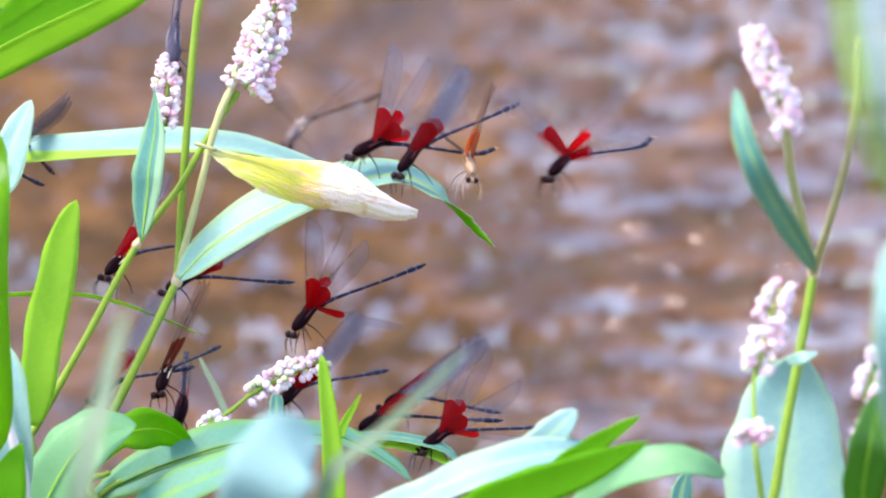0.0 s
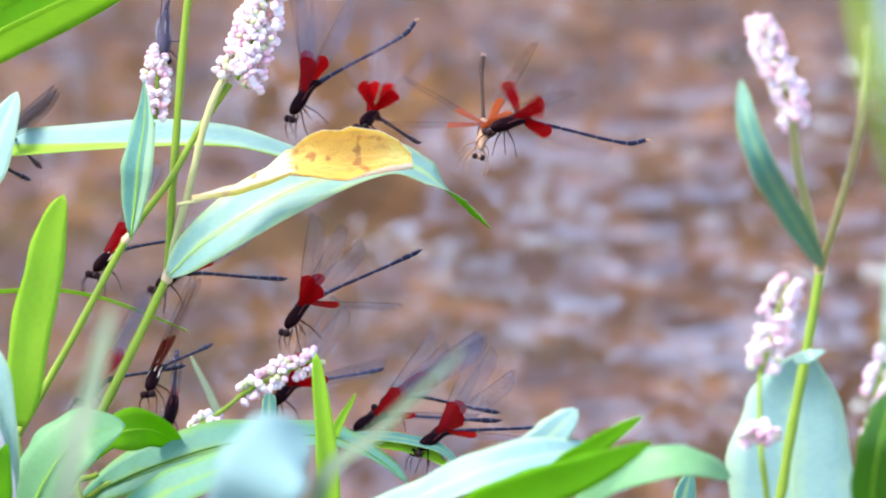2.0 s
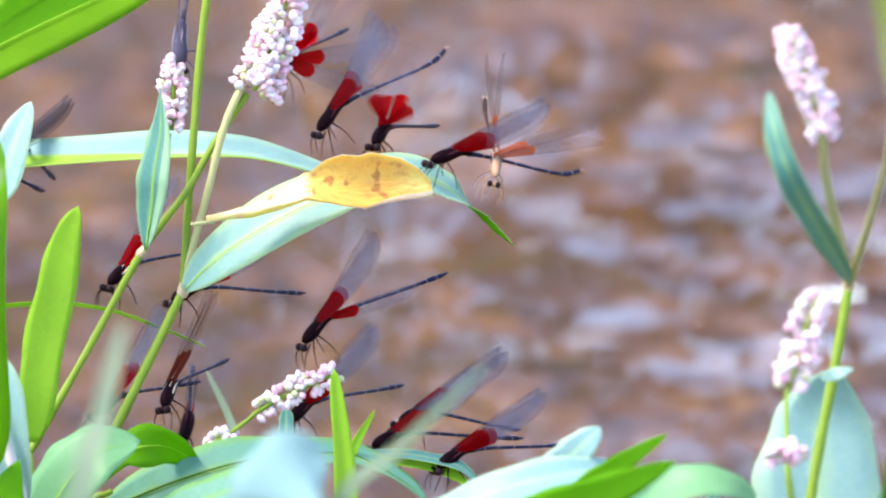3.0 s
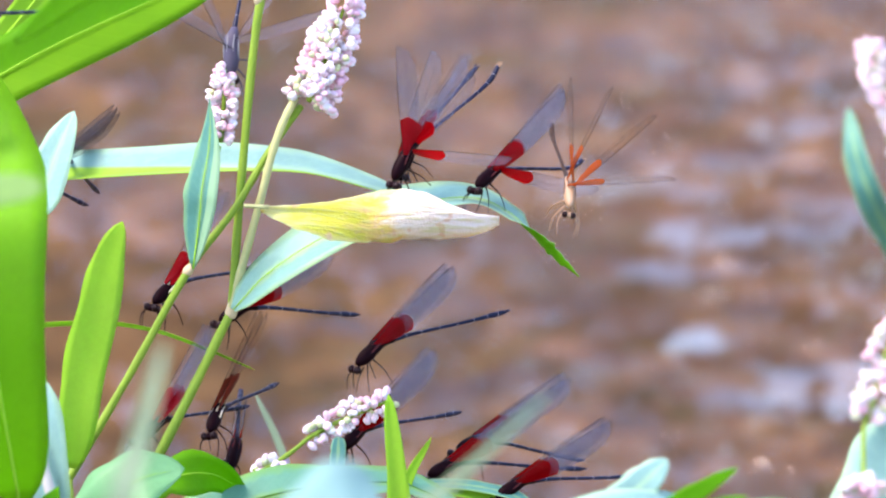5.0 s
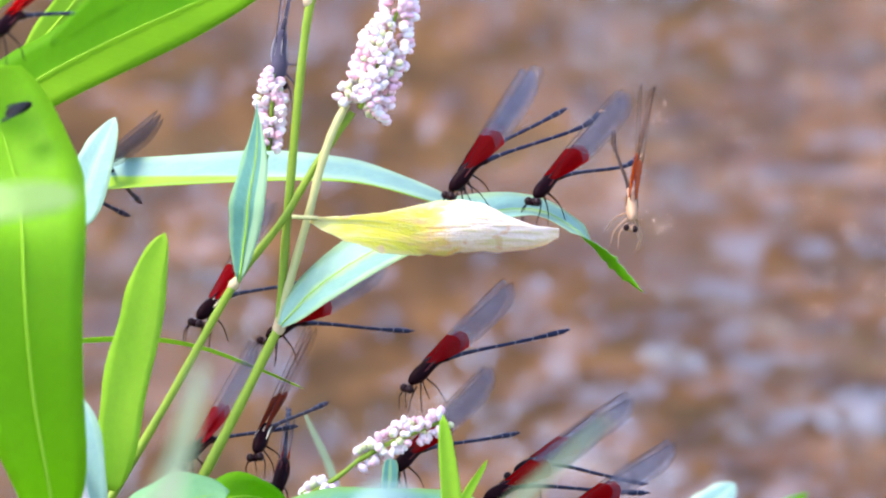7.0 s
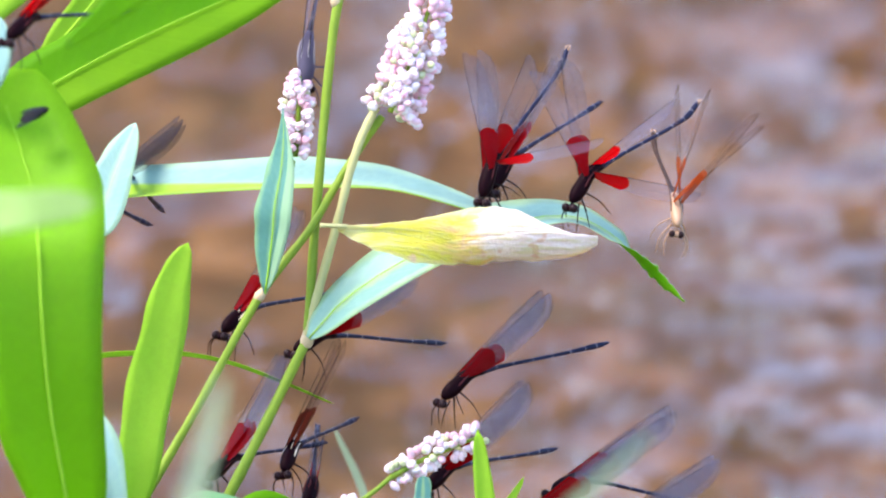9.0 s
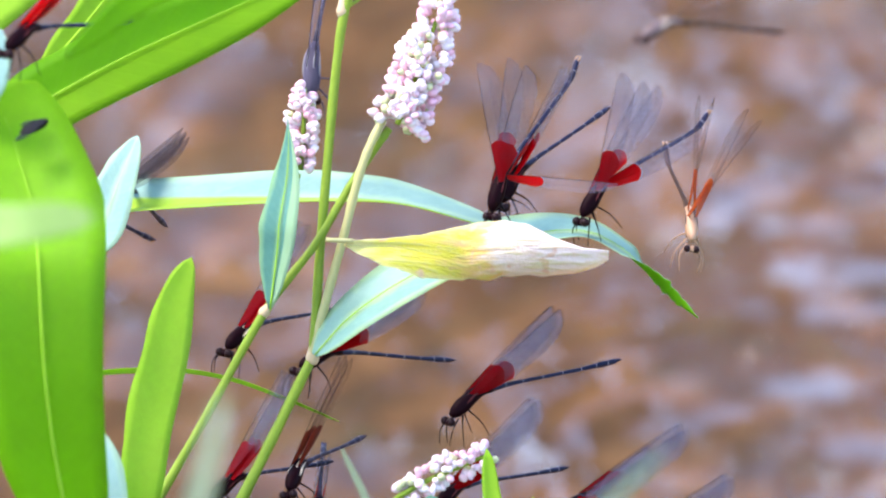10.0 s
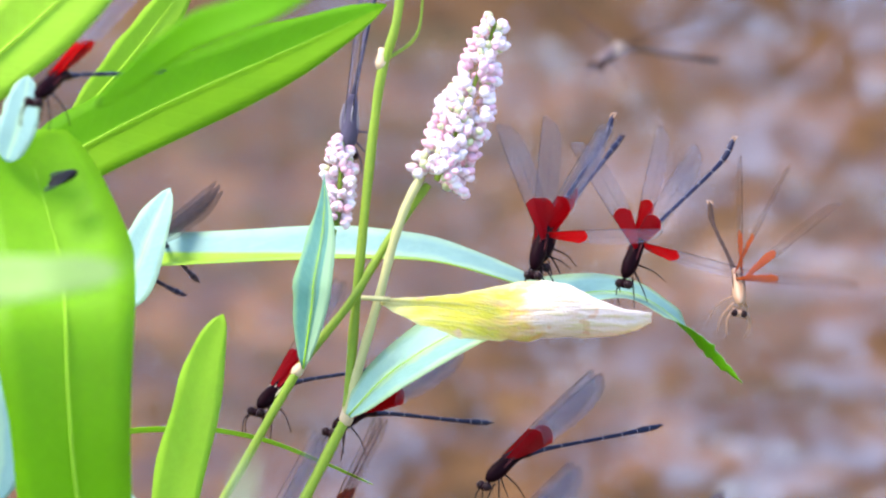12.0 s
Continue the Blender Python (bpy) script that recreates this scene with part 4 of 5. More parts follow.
def damselfly(m, label, wings="rest", curl=0, female=False, tail_ring=True, base_wing=None):
    body, tail = {"tan": (TAN, TAN_TAIL), "dusk": (DUSK, TAN_TAIL), "slate": (SLATE, TAIL), "striped": (BODY, TAIL)}.get(female, (BODY, TAIL))
    tag = female or "red"
    root = new("damselfly")
    root.empty_display_size = 0.005
    root.matrix_basis = m
    tagged(root, label, "damselfly", "damselflies on the plants")
    girth = Matrix.Diagonal((1, 0.72, 0.72, 1)) if female == "tan" else Matrix.Diagonal((1, 1.02, 0.9, 1)) if female == "slate" else Matrix.Diagonal((1, 0.87, 0.87, 1))
    piece("thorax", mesh_of("thorax_" + tag, build_thorax, body), root, girth)
    for side in (1, -1):
        for row in (0, 1):
            piece("stripe", mesh_of("stripe_%s%d%d" % (tag, side, row), build_stripe(side, row), {"dusk": CREAM, "striped": CREAM, "tan": TAN_TAIL, "slate": RING}.get(female, STRIPE)), root, girth)
    size = 0.62 if female == "tan" else 0.78
    slim = Matrix.Translation(HEAD_AT) @ Matrix.Diagonal((size, size, size, 1)) @ Matrix.Translation(-HEAD_AT)
    piece("head", mesh_of("head_" + tag, build_head, body), root, slim)
    for y in (1.6, -1.6):
        piece("eye", mesh_of("eye", build_eye, EYE), root, slim @ Matrix.Translation(HEAD_AT + Vector((0.3, y, 0.2)) * MM))
    back = piece("abdomen", mesh_of("abdomen_%s%s" % (tag, curl), build_abdomen(curl), tail), root, Matrix.Diagonal((1, 0.95, 0.95, 1)) if female == "tan" else Matrix())
    if tail_ring:
        for at in range(5, 36, 5):
            piece("ring", mesh_of("ring_%s_%d" % (curl, at), build_ring(curl, at), RING), back, Matrix())
    piece("claspers", mesh_of("claspers_%s%s" % (tag, curl), build_claspers(curl), tail if not curl else TAN), root, Matrix())
    for i in range(3):
        me = mesh_of("leg_%s%d" % (tag, i), build_leg(i), body if female else LEG)
        piece("leg", me, root, Matrix())
        piece("leg", me, root, Matrix.Diagonal((1, -1, 1, 1)))
    made = []
    for i in range(4):
        size = 26.0 if i < 2 else 25.0
        cut = 0.32 if i < 2 else 0.34
        w = piece("wing", mesh_of("wing_%s%d" % (base_wing.name if base_wing else tag, i // 2), build_wing(0.0, cut, size), base_wing or (AMBER_WING if female in ("tan", "dusk") else RED_WING)), root, wings_at(m, i, wings, -1 if female == "tan" else 1))
        film = BROWN_WING if female in ("tan", "dusk") or base_wing is RUST_WING else SHADED_WING if base_wing is SHADED_WING else SMOKE_WING
        piece("membrane", mesh_of("%s%d" % (film.name, i // 2), build_wing(cut, 1.0, size), film), w, Matrix())
        piece("vein", mesh_of("vein%d" % (i // 2), build_vein(size), LEG if film is not BROWN_WING else TAN_TAIL), w, Matrix())
        made.append(w)
    return root, made


RUBY = "dark ruby-winged male damselfly"
# rows: seconds, head x y, tail x y, d, near
FLIGHTS = {}
FLIGHTS["a"] = ((0, 623, 280, 887, 275, 6, 1), (0.3, 575, 262, 830, 240, 4, 1), (0.6, 552, 245, 790, 225, 2, 1), (1.1, 537, 237, 781, 218, 0, 1), (1.5, 533, 226, 768, 150, 0, 1), (2.0, 527, 222, 754, 57, 0, 1),
                (2.5, 533, 228, 737, 48, 0, 1), (3.0, 541, 231, 768, 89, 0, 1), (3.2, 565, 245, 800, 118, 2, 1), (4.0, 576, 280, 770, 105, 6, 1), (4.8, 575, 290, 751, 97, 8, 1), (5.5, 575, 290, 751, 97, 8, 1), (6.0, 575, 290, 806, 150, 8, 1), (6.5, 575, 290, 816, 164, 8, 1),
                (7.2, 575, 290, 816, 164, 8, 1), (8.8, 574, 290, 706, 60, 8, 1), (10.5, 576, 290, 706, 60, 8, 1), (11.0, 577, 290, 738, 70, 8, 1), (11.5, 577, 290, 735, 70, 8, 1), (12.0, 577, 289, 690, 60, 8, 1))
FLIGHTS["b"] = ((0, 711, 313, 928, 181, 8, 1), (0.3, 680, 285, 880, 150, 4, 1), (0.5, 672, 272, 842, 134, 2, 1), (1.0, 688, 272, 845, 235, -2, 1), (1.5, 666, 250, 822, 262, -4, 1), (2.0, 652, 238, 754, 262, -4, 1), (2.5, 648, 248, 763, 185, -4, 1),
                (3.0, 638, 252, 750, 210, -4, 1), (3.2, 634, 262, 800, 230, -4, 1), (4.0, 600, 272, 720, 110, -6, 1), (4.8, 588, 276, 709, 87, -8, 1), (5.5, 588, 276, 712, 90, -8, 1), (6.0, 588, 276, 750, 140, -8, 1), (7.2, 588, 276, 756, 146, -8, 1),
                (8.8, 588, 276, 752, 132, -8, 1), (10.5, 588, 276, 735, 105, -8, 1), (11.0, 588, 276, 687, 57, -8, 1), (12.0, 588, 276, 700, 78, -8, 1))
FLIGHTS["c"] = ((0, 985, 320, 1180, 255, 4, 1), (0.4, 1165, 345, 1320, 318, 0, 1), (0.8, 1075, 482, 1260, 470, 0, 1), (1.0, 1052, 425, 1270, 415, 4, 1), (1.2, 965, 345, 1245, 336, 6, 1), (1.5, 833, 325, 1122, 333, 8, 1), (2.0, 879, 247, 1160, 273, 8, 1),
                (2.5, 752, 243, 1046, 260, 8, 1), (2.8, 714, 278, 985, 276, 8, 1), (3.0, 735, 282, 1000, 304, 8, 1), (3.2, 752, 300, 1010, 352, 8, 1), (4.0, 720, 300, 940, 290, 6, 1), (4.8, 711, 298, 890, 255, 4, 1), (5.5, 711, 298, 894, 255, 4, 1), (6.5, 710, 298, 878, 232, 4, 1),
                (7.2, 710, 298, 878, 232, 4, 1), (8.8, 710, 297, 908, 142, 4, 1), (9.5, 710, 297, 908, 142, 4, 1), (10.5, 710, 297, 897, 134, 4, 1), (11.5, 711, 298, 885, 105, 4, 1), (12.0, 711, 298, 871, 91, 4, 1))
FLIGHTS["pale"] = ((0, 508, 258, 694, 152, -300, 1), (0.4, 470, 225, 690, 160, -310, 1), (0.8, 480, 170, 700, 190, -320, 1), (1.0, 560, 115, 700, 150, -320, 1), (1.15, 610, 128, 760, 45, -320, 1), (1.4, 590, -60, 760, -120, -320, 1), (2.5, 620, -420, 880, -440, -330, 1), (5.0, 760, -520, 1000, -540, -330, 1),
                   (8.0, 1100, -300, 1340, -330, -320, 1), (9.0, 980, -60, 1210, -100, -310, 1), (9.5, 895, -6, 1130, -40, -300, 1), (10.5, 750, 20, 985, 8, -290, 1), (11.0, 820, -10, 985, -62, -290, 1), (11.3, 762, 60, 955, -30, -290, 1), (11.5, 762, 48, 962, -15, -290, 1), (12.0, 660, -30, 860, -50, -300, 1))
FLIGHTS["dart"] = ((0, 900, -500, 1100, -560, -40, 1), (2.3, 700, -240, 860, -320, -40, 1), (2.7, 560, 30, 690, -60, -36, 1), (3.0, 472, 135, 589, 39, -34, 1), (3.2, 416, 131, 560, 60, -34, 1), (3.6, 240, 20, 420, -40, -34, 1), (4.3, -240, -320, -20, -380, -40, 1), (12, -700, -600, -480, -640, -40, 1))
FLIGHTS["tan"] = ((0, 846, 321, 785, 228, 6, 1), (0.5, 864, 297, 797, 180, 6, 1), (1.0, 875, 330, 878, 160, 6, 1), (1.5, 845, 321, 842, 140, 6, 1), (2.0, 862, 290, 868, 118, 6, 1), (2.5, 873, 300, 864, 130, 6, 1), (3.0, 850, 316, 832, 175, 6, 1),
                  (3.2, 846, 318, 822, 182, 6, 1), (4.8, 868, 336, 836, 192, 6, 1), (7.2, 866, 338, 834, 190, 6, 1), (8.8, 872, 336, 834, 188, 6, 1), (12.0, 880, 338, 832, 186, 6, 1))
BEATS = {}


def shut(angle, gap=1.5, out=0, turn=8):
    """All four wings laid together."""
    return tuple((angle + gap * k, turn + 4 * k, out) for k in (1.5, 0.5, -0.5, -1.5))


# wings of those on the stage: seconds, then angle in the plan and turn of the face for each wing
PETALS = ((145, 30, 35), (105, 35, 40), (62, 35, 40), (20, 30, 35))
BEATS["a"] = ((0, ((78, 6), (30, 8), (58, 35), (14, 40))), (0.2, shut(60, 3)), (0.4, ((80, 6), (40, 8), (58, 35), (20, 40))), (0.6, PETALS), (0.8, ((120, 30), (70, 20), (30, 20), (100, 40))), (1.0, PETALS),
              (1.2, ((86, 8), (60, 14), (100, 40), (40, 40))), (1.5, ((98, 10, 25), (72, 15, 25), (90, 55), (78, 60))), (1.7, ((74, 6), (52, 14), (82, 30), (40, 40))), (2.0, ((92, 8), (80, 8), (100, 30), (62, 30))), (2.2, ((87, 5), (80, 8), (84, 20), (72, 30))),
              (2.5, shut(79, 3)), (2.8, ((84, 6), (70, 8), (76, 20), (64, 20))), (3.0, ((64, 6), (57, 6), (70, 15), (52, 20))), (3.2, shut(60)), (4.0, ((92, 5), (74, 10), (-4, 55), (50, 30))), (4.8, ((93, 5), (72, 10), (-5, 55), (46, 30))), (5.3, ((97, 5), (72, 10), (-4, 55), (56, 30))),
              (5.6, ((98, 20), (68, 8), (-2, 60), (60, 12))), (5.9, shut(62, 3)), (6.2, shut(60)), (7.2, shut(58)), (8.0, shut(62)), (8.8, ((104, 8), (93, 16), (20, 60), (72, 20))), (9.5, ((98, 5), (84, 20), (-3, 58), (56, 30))), (10.0, ((100, 5), (74, 8), (-5, 58), (84, 20))),
              (10.5, ((97, 5), (76, 8), (-3, 55), (68, 20))), (10.8, ((93, 5), (78, 12), (-5, 55), (66, 20))), (11.2, ((118, 10), (86, 5), (2, 58), (52, 15))), (11.6, ((114, 10), (80, 6), (-12, 55), (48, 20))), (12.0, ((112, 10), (86, 6), (2, 50), (60, 20))))
BEATS["b"] = ((0, shut(58)), (0.3, shut(70)), (0.5, ((100, 10), (70, 20), (50, 20), (30, 30))), (0.8, PETALS), (1.0, ((110, 40), (90, 20), (60, 30), (130, 20))), (1.2, PETALS), (1.5, ((120, 45, 60), (60, 40, 45), (34, 50, 50), (150, 50, 60))), (1.8, ((80, 40, 50), (50, 40, 45), (30, 45, 50), (120, 50, 50))), (2.0, PETALS), (2.2, ((150, 25), (110, 30), (50, 20), (10, 30))),
              (2.5, PETALS), (2.8, ((150, 25), (70, 20), (40, 20), (15, 30))), (3.0, PETALS), (3.2, ((90, 25), (70, 20), (50, 20), (35, 30))), (4.8, shut(58, 1.5, 0, -60)), (5.5, shut(57, 1.5, 0, -60)), (7.2, shut(54, 1.5, 0, -50)), (8.8, shut(62, 1.5, 0, -66)), (12.0, shut(62, 1.5, 0, -66)))
BEATS["c"] = ((0, ((158, 30), (28, 20), (140, 45, 30), (45, 45, 30))), (0.1, ((130, 30), (50, 20), (100, 40), (20, 40))), (0.2, ((150, 30), (30, 20), (110, 40), (60, 40))), (0.3, ((110, 30), (75, 20), (80, 40), (20, 40))), (0.4, ((150, 30), (15, 20), (110, 40), (60, 40))), (0.6, ((110, 20), (80, 20), (20, 20), (-30, 40))),
              (0.8, ((140, 30), (40, 20), (80, 40), (10, 40))), (1.0, ((135, 20), (60, 15), (40, 25), (-40, 40))), (1.2, ((118, 30), (48, 20), (80, 30), (150, 40))), (1.3, ((70, 30), (20, 20), (40, 30), (100, 40))), (1.4, ((112, 30), (50, 20), (75, 30), (30, 40))), (1.5, ((34, 15, 15), (10, 25, 10), (48, 40, 30), (64, 50, 35))),
              (1.6, ((40, 15), (70, 20), (16, 30), (100, 40))), (1.8, ((66, 15), (40, 15), (84, 30), (120, 40))), (2.0, ((54, 12), (20, 15), (-50, 30), (100, 30))), (2.2, ((62, 12), (28, 10), (-40, 30), (96, 30))), (2.4, ((12, 10), (98, 15), (-50, 30), (60, 30))), (2.6, ((62, 10), (40, 15), (84, 30), (20, 30))),
              (2.8, shut(40, 3)), (3.0, shut(26)), (4.8, ((52, 5), (46, 8), (-18, 40), (48, 10))), (5.6, ((50, 5), (46, 8), (30, 40), (48, 10))), (6.0, shut(47)), (7.2, shut(49)), (8.0, ((80, 10), (60, 15), (40, 20), (20, 50))), (8.8, ((118, 8), (100, 18), (-12, 45), (40, 60))), (9.5, ((106, 5), (84, 18), (-9, 40), (32, 60))),
              (9.8, ((84, 8), (72, 12), (10, 45), (40, 50))), (10.0, ((78, 12), (64, 10), (30, 30), (58, 30))), (10.4, ((64, 6), (58, 10), (50, 30), (40, 40))), (10.5, ((98, 20, 30), (84, 20, 10), (42, 50, 30), (70, 40, 10))), (10.8, ((116, 8), (82, 12), (-8, 45), (38, 55))), (11.0, ((96, 8), (74, 10), (20, 40), (50, 30))), (11.2, shut(56, 3)), (11.4, ((90, 8), (70, 12), (20, 40), (45, 40))),
              (11.6, ((118, 8), (82, 12), (-20, 45), (44, 40))), (12.0, ((122, 15), (58, 12), (-14, 55), (78, 40))))
BEATS["pale"] = tuple((0.1 * i + 1 / 30 * (i > 0), ("wide", "down")[i % 2]) for i in range(14)) + ((5.0, "wide"),) + tuple((8.8 + 0.1 * i + 1 / 30, ("wide", "down")[i % 2]) for i in range(33))
BEATS["dart"] = ((0, "wide"), (2.6, "wide"), (2.7, ((60, 20), (30, 20), (90, 30), (10, 40))), (2.8, "wide"), (2.9, ((60, 20), (30, 20), (90, 30), (10, 40))), (3.0, ((10, 20), (-20, 20), (60, 30), (40, 40))), (3.1, "wide"), (3.2, ((60, 20), (30, 20), (90, 30), (10, 40))), (3.4, "wide"), (12, "wide"))
BEATS["low_over"] = ((0, ((76, 8), (30, 10), (-6, 65), (60, 30))), (1.0, ((70, 8), (32, 10), (-6, 65), (60, 30))), (2.0, ((66, 8), (36, 10), (-6, 65), (56, 20))), (2.4, shut(34, 1.5, 0, 10)), (12.0, shut(33, 1.5, 0, 10)))
BEATS["low_blade"] = ((0, shut(36)), (0.8, shut(40, 3)), (1.0, ((58, 6), (36, 8), (-2, 65), (46, 20))), (2.0, ((54, 6), (34, 8), (-2, 65), (44, 20))), (2.5, shut(36, 1.5, 0, 10)), (12.0, shut(36, 1.5, 0, 10)))
BEATS["under"] = ((0, shut(48)), (0.8, shut(48)), (1.0, ((88, 8), (52, 8), (-8, 65), (70, 20))), (1.8, ((88, 8), (52, 8), (-8, 65), (70, 20))), (2.3, shut(48)), (12.0, shut(46)))
OPEN = ((150, 55), (116, 62), (56, 62), (18, 55))
BEATS["top"] = ((0, shut(84, 0.3, 0, 84)), (3.6, shut(84, 0.3, 0, 84)), (4.2, ((120, 55), (110, 62), (62, 62), (50, 55))), (4.7, OPEN), (6.1, OPEN), (6.4, ((128, 55), (112, 62), (62, 62), (32, 55))), (6.7, shut(84, 0.3, 0, 84)), (12.0, shut(84, 0.3, 0, 84)))
BEATS["tan"] = ((0, ((76, 70, 40), (70, 72, 40), (74, 74, 40), (66, 75, 40))), (0.6, ((92, 65), (88, 70), (84, 77), (80, 80))), (0.8, ((70, 60), (52, 60), (84, 70), (104, 70))), (1.0, ((50, 55), (32, 55), (100, 70), (134, 70))), (1.4, ((66, 55), (40, 55), (100, 70), (120, 70))), (1.7, ((60, 55), (42, 55), (88, 70), (112, 70))), (2.0, ((60, 55), (20, 55), (150, 70), (180, 70))),
                (2.4, ((90, 55), (46, 55), (100, 70), (140, 70))), (2.8, ((20, 55), (10, 60), (96, 75), (84, 75))), (3.0, ((8, 55), (16, 60), (98, 75), (84, 75))), (3.2, ((20, 55), (30, 60), (98, 75), (84, 75))), (4.8, ((38, 65), (-2, 70), (92, 75), (64, 75))), (5.6, ((56, 65), (46, 70), (92, 75), (70, 75))), (6.4, ((70, 70), (62, 75), (88, 77), (78, 80))), (7.2, ((84, 70), (80, 75), (88, 77), (76, 80))),
                (8.8, ((46, 65), (36, 70), (92, 77), (70, 80))), (9.5, ((66, 67), (60, 71), (90, 77), (78, 80))), (10.5, ((64, 65), (46, 70), (88, 77), (76, 80))), (11.2, ((80, 70), (60, 70), (90, 77), (76, 80))), (11.6, ((40, 65), (62, 70), (90, 77), (76, 80))), (12.0, ((40, 63), (-2, 65), (92, 75), (64, 77))))
BEATS["perch"] = ((0, ((95, 6, 25), (52, 6, 25), (-8, 66), (70, 35, 30))), (1.0, ((92, 6, 25), (50, 6, 25), (-4, 66), (70, 35, 30))), (1.5, ((86, 6, 25), (46, 6, 25), (-3, 66), (66, 35, 30))), (2.0, ((84, 6, 25), (46, 6, 25), (0, 66), (64, 35, 30))), (2.5, ((80, 6), (62, 6), (10, 60), (70, 25))), (3.0, ((66, 6), (58, 6), (24, 50), (62, 15))), (4.8, shut(56)), (12.0, shut(55)))


def flapping(key, start, end, swing):
    """Puts quick beats of the wings, every tenth of a second, about the held poses between start and end."""
    held = [(t, spec) for t, spec in BEATS[key] if not isinstance(spec, str)]
    wide = lambda spec: [(*w, 0)[:3] for w in spec]
    made = []
    for n in range(round((end - start) * 10)):
        t = start + 0.1 * n + 1 / 30
        mid = [[float(np.interp(t, [h[0] for h in held], [wide(h[1])[i][k] for h in held])) for k in range(3)] for i in range(4)]
        lift = swing if n % 2 else -swing
        beat_to = lambda at: tuple((w[0] + at * (1 if i < 2 else -1), w[1], w[2]) for i, w in enumerate(mid))
        if n == 0 and start == 0:
            made.append((0, beat_to(lift / 3)))
        made.append((t, beat_to(lift)))
    BEATS[key] = tuple(sorted([b for b in BEATS[key] if not start <= b[0] <= end] + made))


flapping("a", 0.4, 1.7, 32)
flapping("b", 0.4, 3.2, 32)
flapping("c", 0, 2.7, 36)
LOOK_UP = {"tan": (0.25, 0.5, 0.8)}
FLYERS = {}
for key, lab, curl, fem in (("a", RUBY + ", its tail tip raised", 1, False), ("b", RUBY + ", pressed behind another", 0, False), ("c", RUBY + ", landing on the leaf", 1, False),
                            ("dart", RUBY + ", darting past a bud spike", 0, False),
                            ("pale", "pale brownish damselfly hovering over the water", 0, "dusk"), ("tan", "tan female damselfly with amber wings clinging head down", 1, "tan")):
    r = FLIGHTS[key][0]
    FLYERS[key] = damselfly(stance(*r[1:], LOOK_UP.get(key, (0, 1, 0.15))), lab, BEATS[key][0][1], curl, fem, key != "tan", BROWN_WING if key == "pale" else None)

TOP_BUG = damselfly(stance(300, 116, 336, -160, -10, 1, (-0.25, 0, 1)), "slate grey damselfly seen from behind on a spike", shut(84, 0.3, 0, 84), 0, "slate", True, SMOKE_WING)
PERCHED = damselfly(stance(516, 604, 750, 448, 10, 1), RUBY + ", perched on a white bud head", BEATS["perch"][0][1])
LOW = []
# head x y, tail x y, d, near, up, label ending, wings, kind, key of its wing beats
for hx, hy, tx, ty, d, near, up, lab, wings, fem, key in (
        (172, 500, 352, 428, -6, 1, (0, 1, 0.3), " with pale stripes, half hidden by a stem", shut(60, 1.5, 0, -55), "striped", ""),
        (282, 528, 512, 508, -8, 1, (0, 1, 0.2), ", behind a stem joint", shut(34), False, ""),
        (150, 728, 326, 666, 0, 1, (0.1, 1, 0.4), ", among grass", shut(61, 1, 0, -58), False, ""),
        (490, 740, 686, 672, 0, 1, (0, 1, 0.2), ", under a bud head", shut(48), False, "under"),
        (634, 784, 896, 764, 2, 1, (0, 1, 0.2), ", low beside a grass blade", shut(36), False, "low_blade"),
        (682, 740, 895, 750, -6, 1, (0, 1, 0.2), ", low among leaves", shut(34, 1.5, 0, 10), False, ""),
        (750, 820, 990, 775, 6, 1, (0, 1, 0.2), ", low over the water", shut(34), False, "low_over"),
        (-20, 252, 68, 304, -4, 1, (1, 0.75, 0.2), ", behind a pale leaf", shut(42, 0.6, -52, 64), False, ""),
        (-84, 296, 49, 327, -16, 1, (0.2, 1, 0.2), ", behind a pale leaf", "rest", False, ""),
        (-158, 54, 9, 0, 128, 1, (0, 1, 0.2), ", on a pale leaf", shut(49, 1.5, 0, 72), False, ""),
        (303, 778, 316, 640, -8, 1, (0.2, 0.3, 1), ", hanging head down", "closed", False, "")):
    made = damselfly(stance(hx, hy, tx, ty, d, near, up), RUBY + lab, wings, 0, fem, True, SHADED_WING if hx < 0 and hy > 100 else RED_WING)
    if key:
        LOW.append((made, key))
damselfly(stance(271, 714, 376, 628, 2, 1, (-0.35, 0.75, 0.6)), "dark cream-striped damselfly facing out with folded rusty wings", ((67, 70), (66, 72), (64, 74), (63, 75)), 0, "striped", True, RUST_WING)

# a small dark fly shape, standing in for a shadow through the broad leaf
fly = rooted("fly_shadow_shape", P(-114, 162, 104), "small dark fly resting on a broad green leaf", "fly")
bm = bmesh.new()
blob(bm, P(-114, 162, 106), (RIGHT * 0.0030 + UP * 0.0014, UP * 0.0011 - RIGHT * 0.0005, NEAR * 0.0012))
part("body", bm, LEG, fly)
for k in (-1, 1):
    bm = bmesh.new()
    blob(bm, P(-120 - 4 * k, 164 + 7 * k, 107.5), (RIGHT * 0.0026 + UP * (0.0010 + 0.0006 * k), UP * 0.0008, NEAR * 0.00015), 8, 5)
    part("wing", bm, SHADED_WING, fly)

cam.data.dof.use_dof = True
cam.data.dof.focus_object = main
cam.data.dof.aperture_fstop = 26


# ---- what moves ----
def stance_of(key, t):
    rows = FLIGHTS[key]
    values = [float(np.interp(t, [r[0] for r in rows], [r[k] for r in rows])) for k in range(1, 6)]
    return stance(*values, 1, LOOK_UP.get(key, (0, 1, 0.15)))


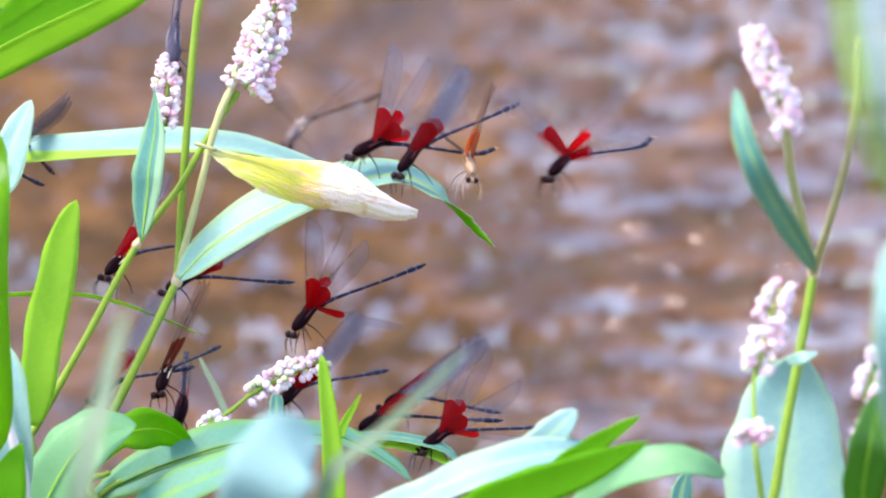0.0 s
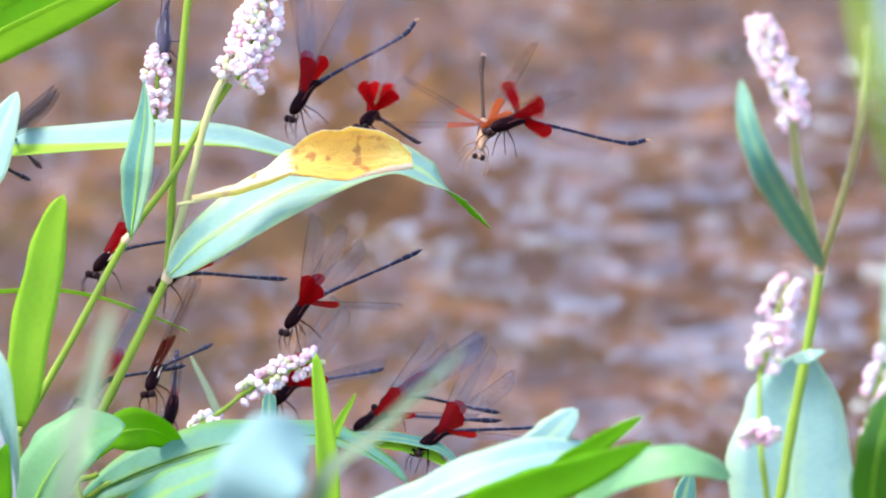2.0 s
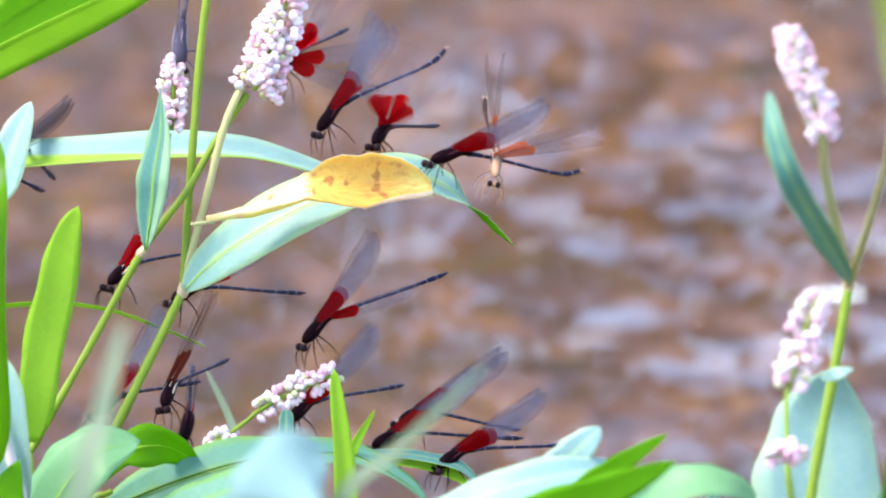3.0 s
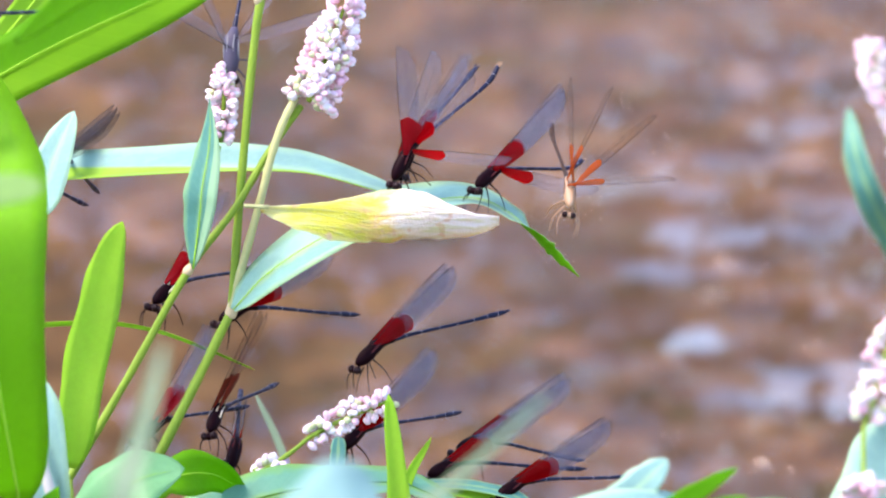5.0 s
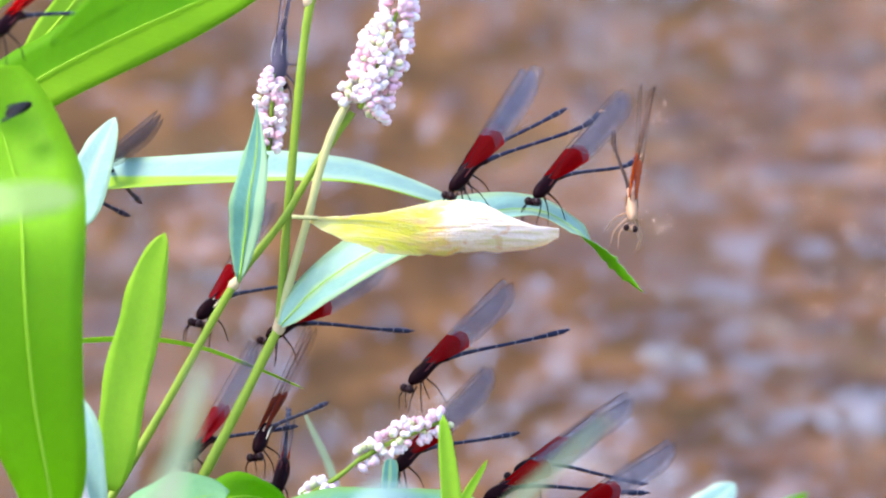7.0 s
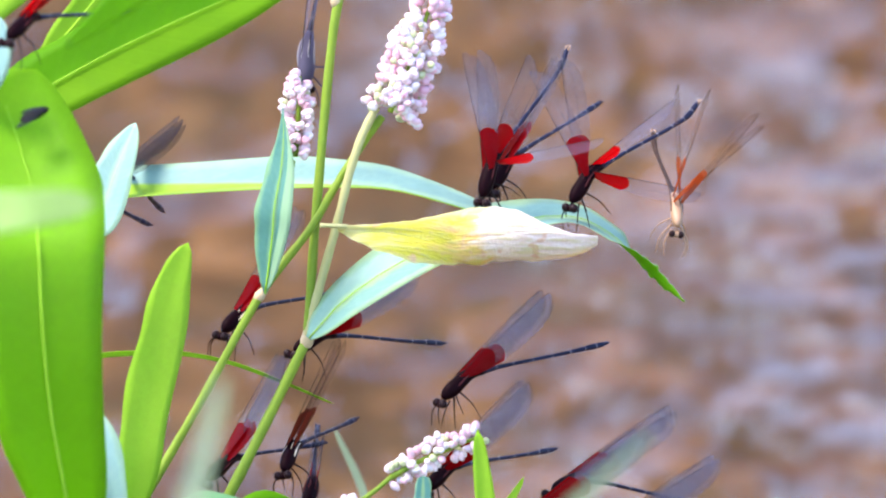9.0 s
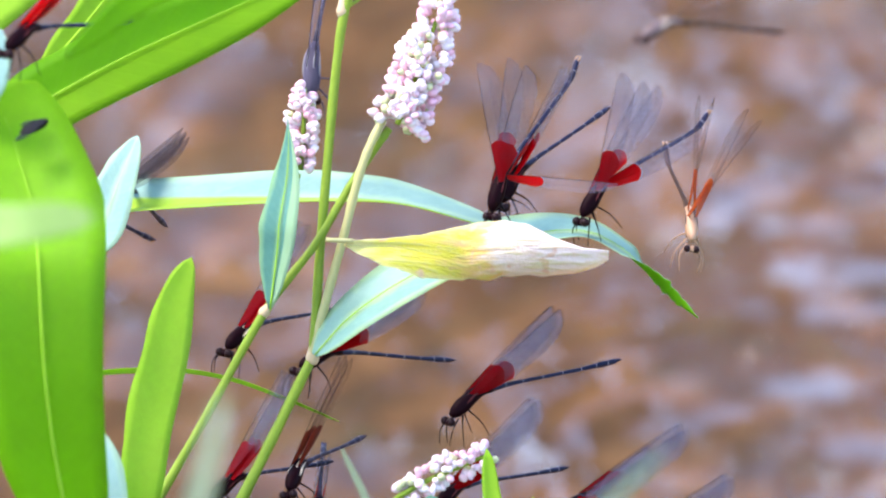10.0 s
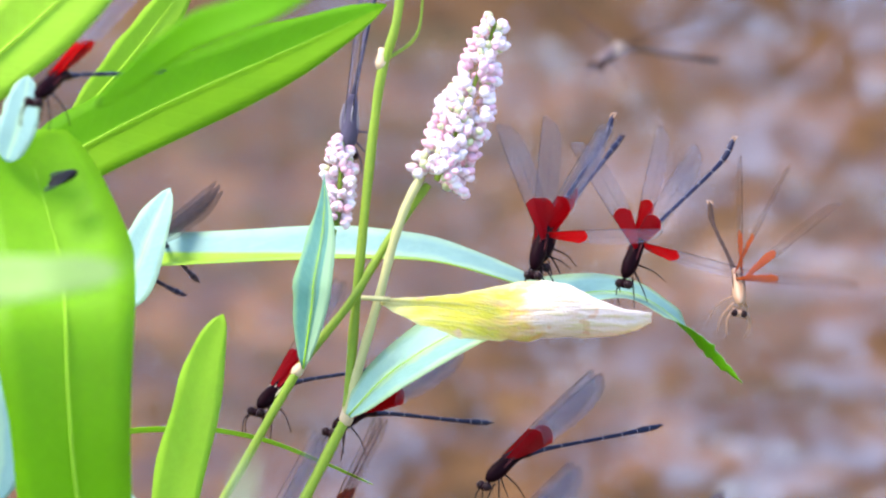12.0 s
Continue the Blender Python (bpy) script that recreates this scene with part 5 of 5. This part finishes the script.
def beat(wings, key, where, hand=1):
    """Keys four wings, with a row between where they turn far."""
    for i, w in enumerate(wings):
        rows = []
        for t, spec in BEATS[key]:
            m = wings_at(where(t), i, spec, hand)
            if rows:
                q0, q1 = rows[-1][1].to_quaternion(), m.to_quaternion()
                q1.make_compatible(q0)
                steps = int(2 * math.acos(min(1, abs(q0.dot(q1)))) / radians(75))
                for k in range(1, steps + 1):
                    f = k / (steps + 1)
                    rows.append((rows[-1][0] + (t - rows[-1][0]) / (steps + 2 - k), Matrix.Translation(WING_BASE[i]) @ q0.slerp(q1, f).to_matrix().to_4x4()))
            rows.append((t, m))
        walk(w, rows)


def motions():
    walk(water, [(0, pose(0, 0, 0)), (6, pose(0.42, 0.02, 0)), (12, pose(0.85, 0.0, 0))])
    for key, (root, wings) in FLYERS.items():
        walk(root, [(r[0], stance_of(key, r[0])) for r in FLIGHTS[key]])
        beat(wings, key, lambda t: stance_of(key, t), -1 if key == "tan" else 1)
    for (root, wings), key in ((PERCHED, "perch"), (TOP_BUG, "top"), *LOW):
        beat(wings, key, lambda t: root.matrix_basis)
    walk(PERCHED[0], [(t, stance(hx, hy, tx, ty, 10, 1)) for t, hx, hy, tx, ty in ((0, 516, 604, 754, 478), (0.5, 516, 603, 752, 462), (1.5, 516, 604, 752, 460), (2.5, 516, 604, 754, 462), (3.0, 515, 603, 762, 475), (4.8, 514, 600, 763, 500), (12, 512, 601, 763, 508))])
    # the withered leaf: base place, slope, flip about its length
    rows = []
    for t, x, y, slope, flip in ((0, 364, 262, -17, 24), (0.12, 362, 282, -13, 45), (0.2, 358, 315, -8, 105), (0.3, 354, 346, -1, 165), (0.4, 352, 352, 2, 200), (0.5, 350, 350, 3, 226), (0.65, 352, 356, 4, 246), (0.85, 352, 358, 4, 257), (1.5, 350, 356, 4, 257), (2.0, 350, 366, 9, 258), (2.5, 350, 378, 11, 258), (3.0, 346, 380, 7, 255), (3.2, 346, 380, 6, 242),
                                 (3.5, 346, 370, 4, 170), (3.8, 346, 345, -1, 100), (4.1, 346, 335, -2, 50), (4.5, 351, 331, -2, 26), (4.8, 352, 330, -2, 24), (12, 352, 330, -2, 24)):
        frame_m = Matrix((RIGHT, -NEAR, UP)).transposed().to_4x4()
        rows.append((t, Matrix.Translation(P(x, y, 23)) @ frame_m @ pose(0, 0, 0, 0, -slope, 0) @ pose(0, 0, 0, -flip)))
    walk(yellow, rows)
    here = arch_leaf.matrix_basis.copy()
    chord = (P(888, 449, 3) - P(308, 502, 4)).normalized()
    walk(arch_leaf, [(t, here @ Matrix.Rotation(radians(a), 4, NEAR) @ Matrix.Rotation(radians(roll), 4, chord)) for t, a, roll in (
        (0, 0.6, -4), (0.3, 1.3, 4), (0.7, 2.9, 8), (1.5, 2.3, 8), (2.2, 3.2, 8), (2.5, 3.2, 8), (3.0, 2.6, 8), (3.2, 1.9, -2), (4.8, 1.0, -9), (12, 0.9, -10))])


motions()
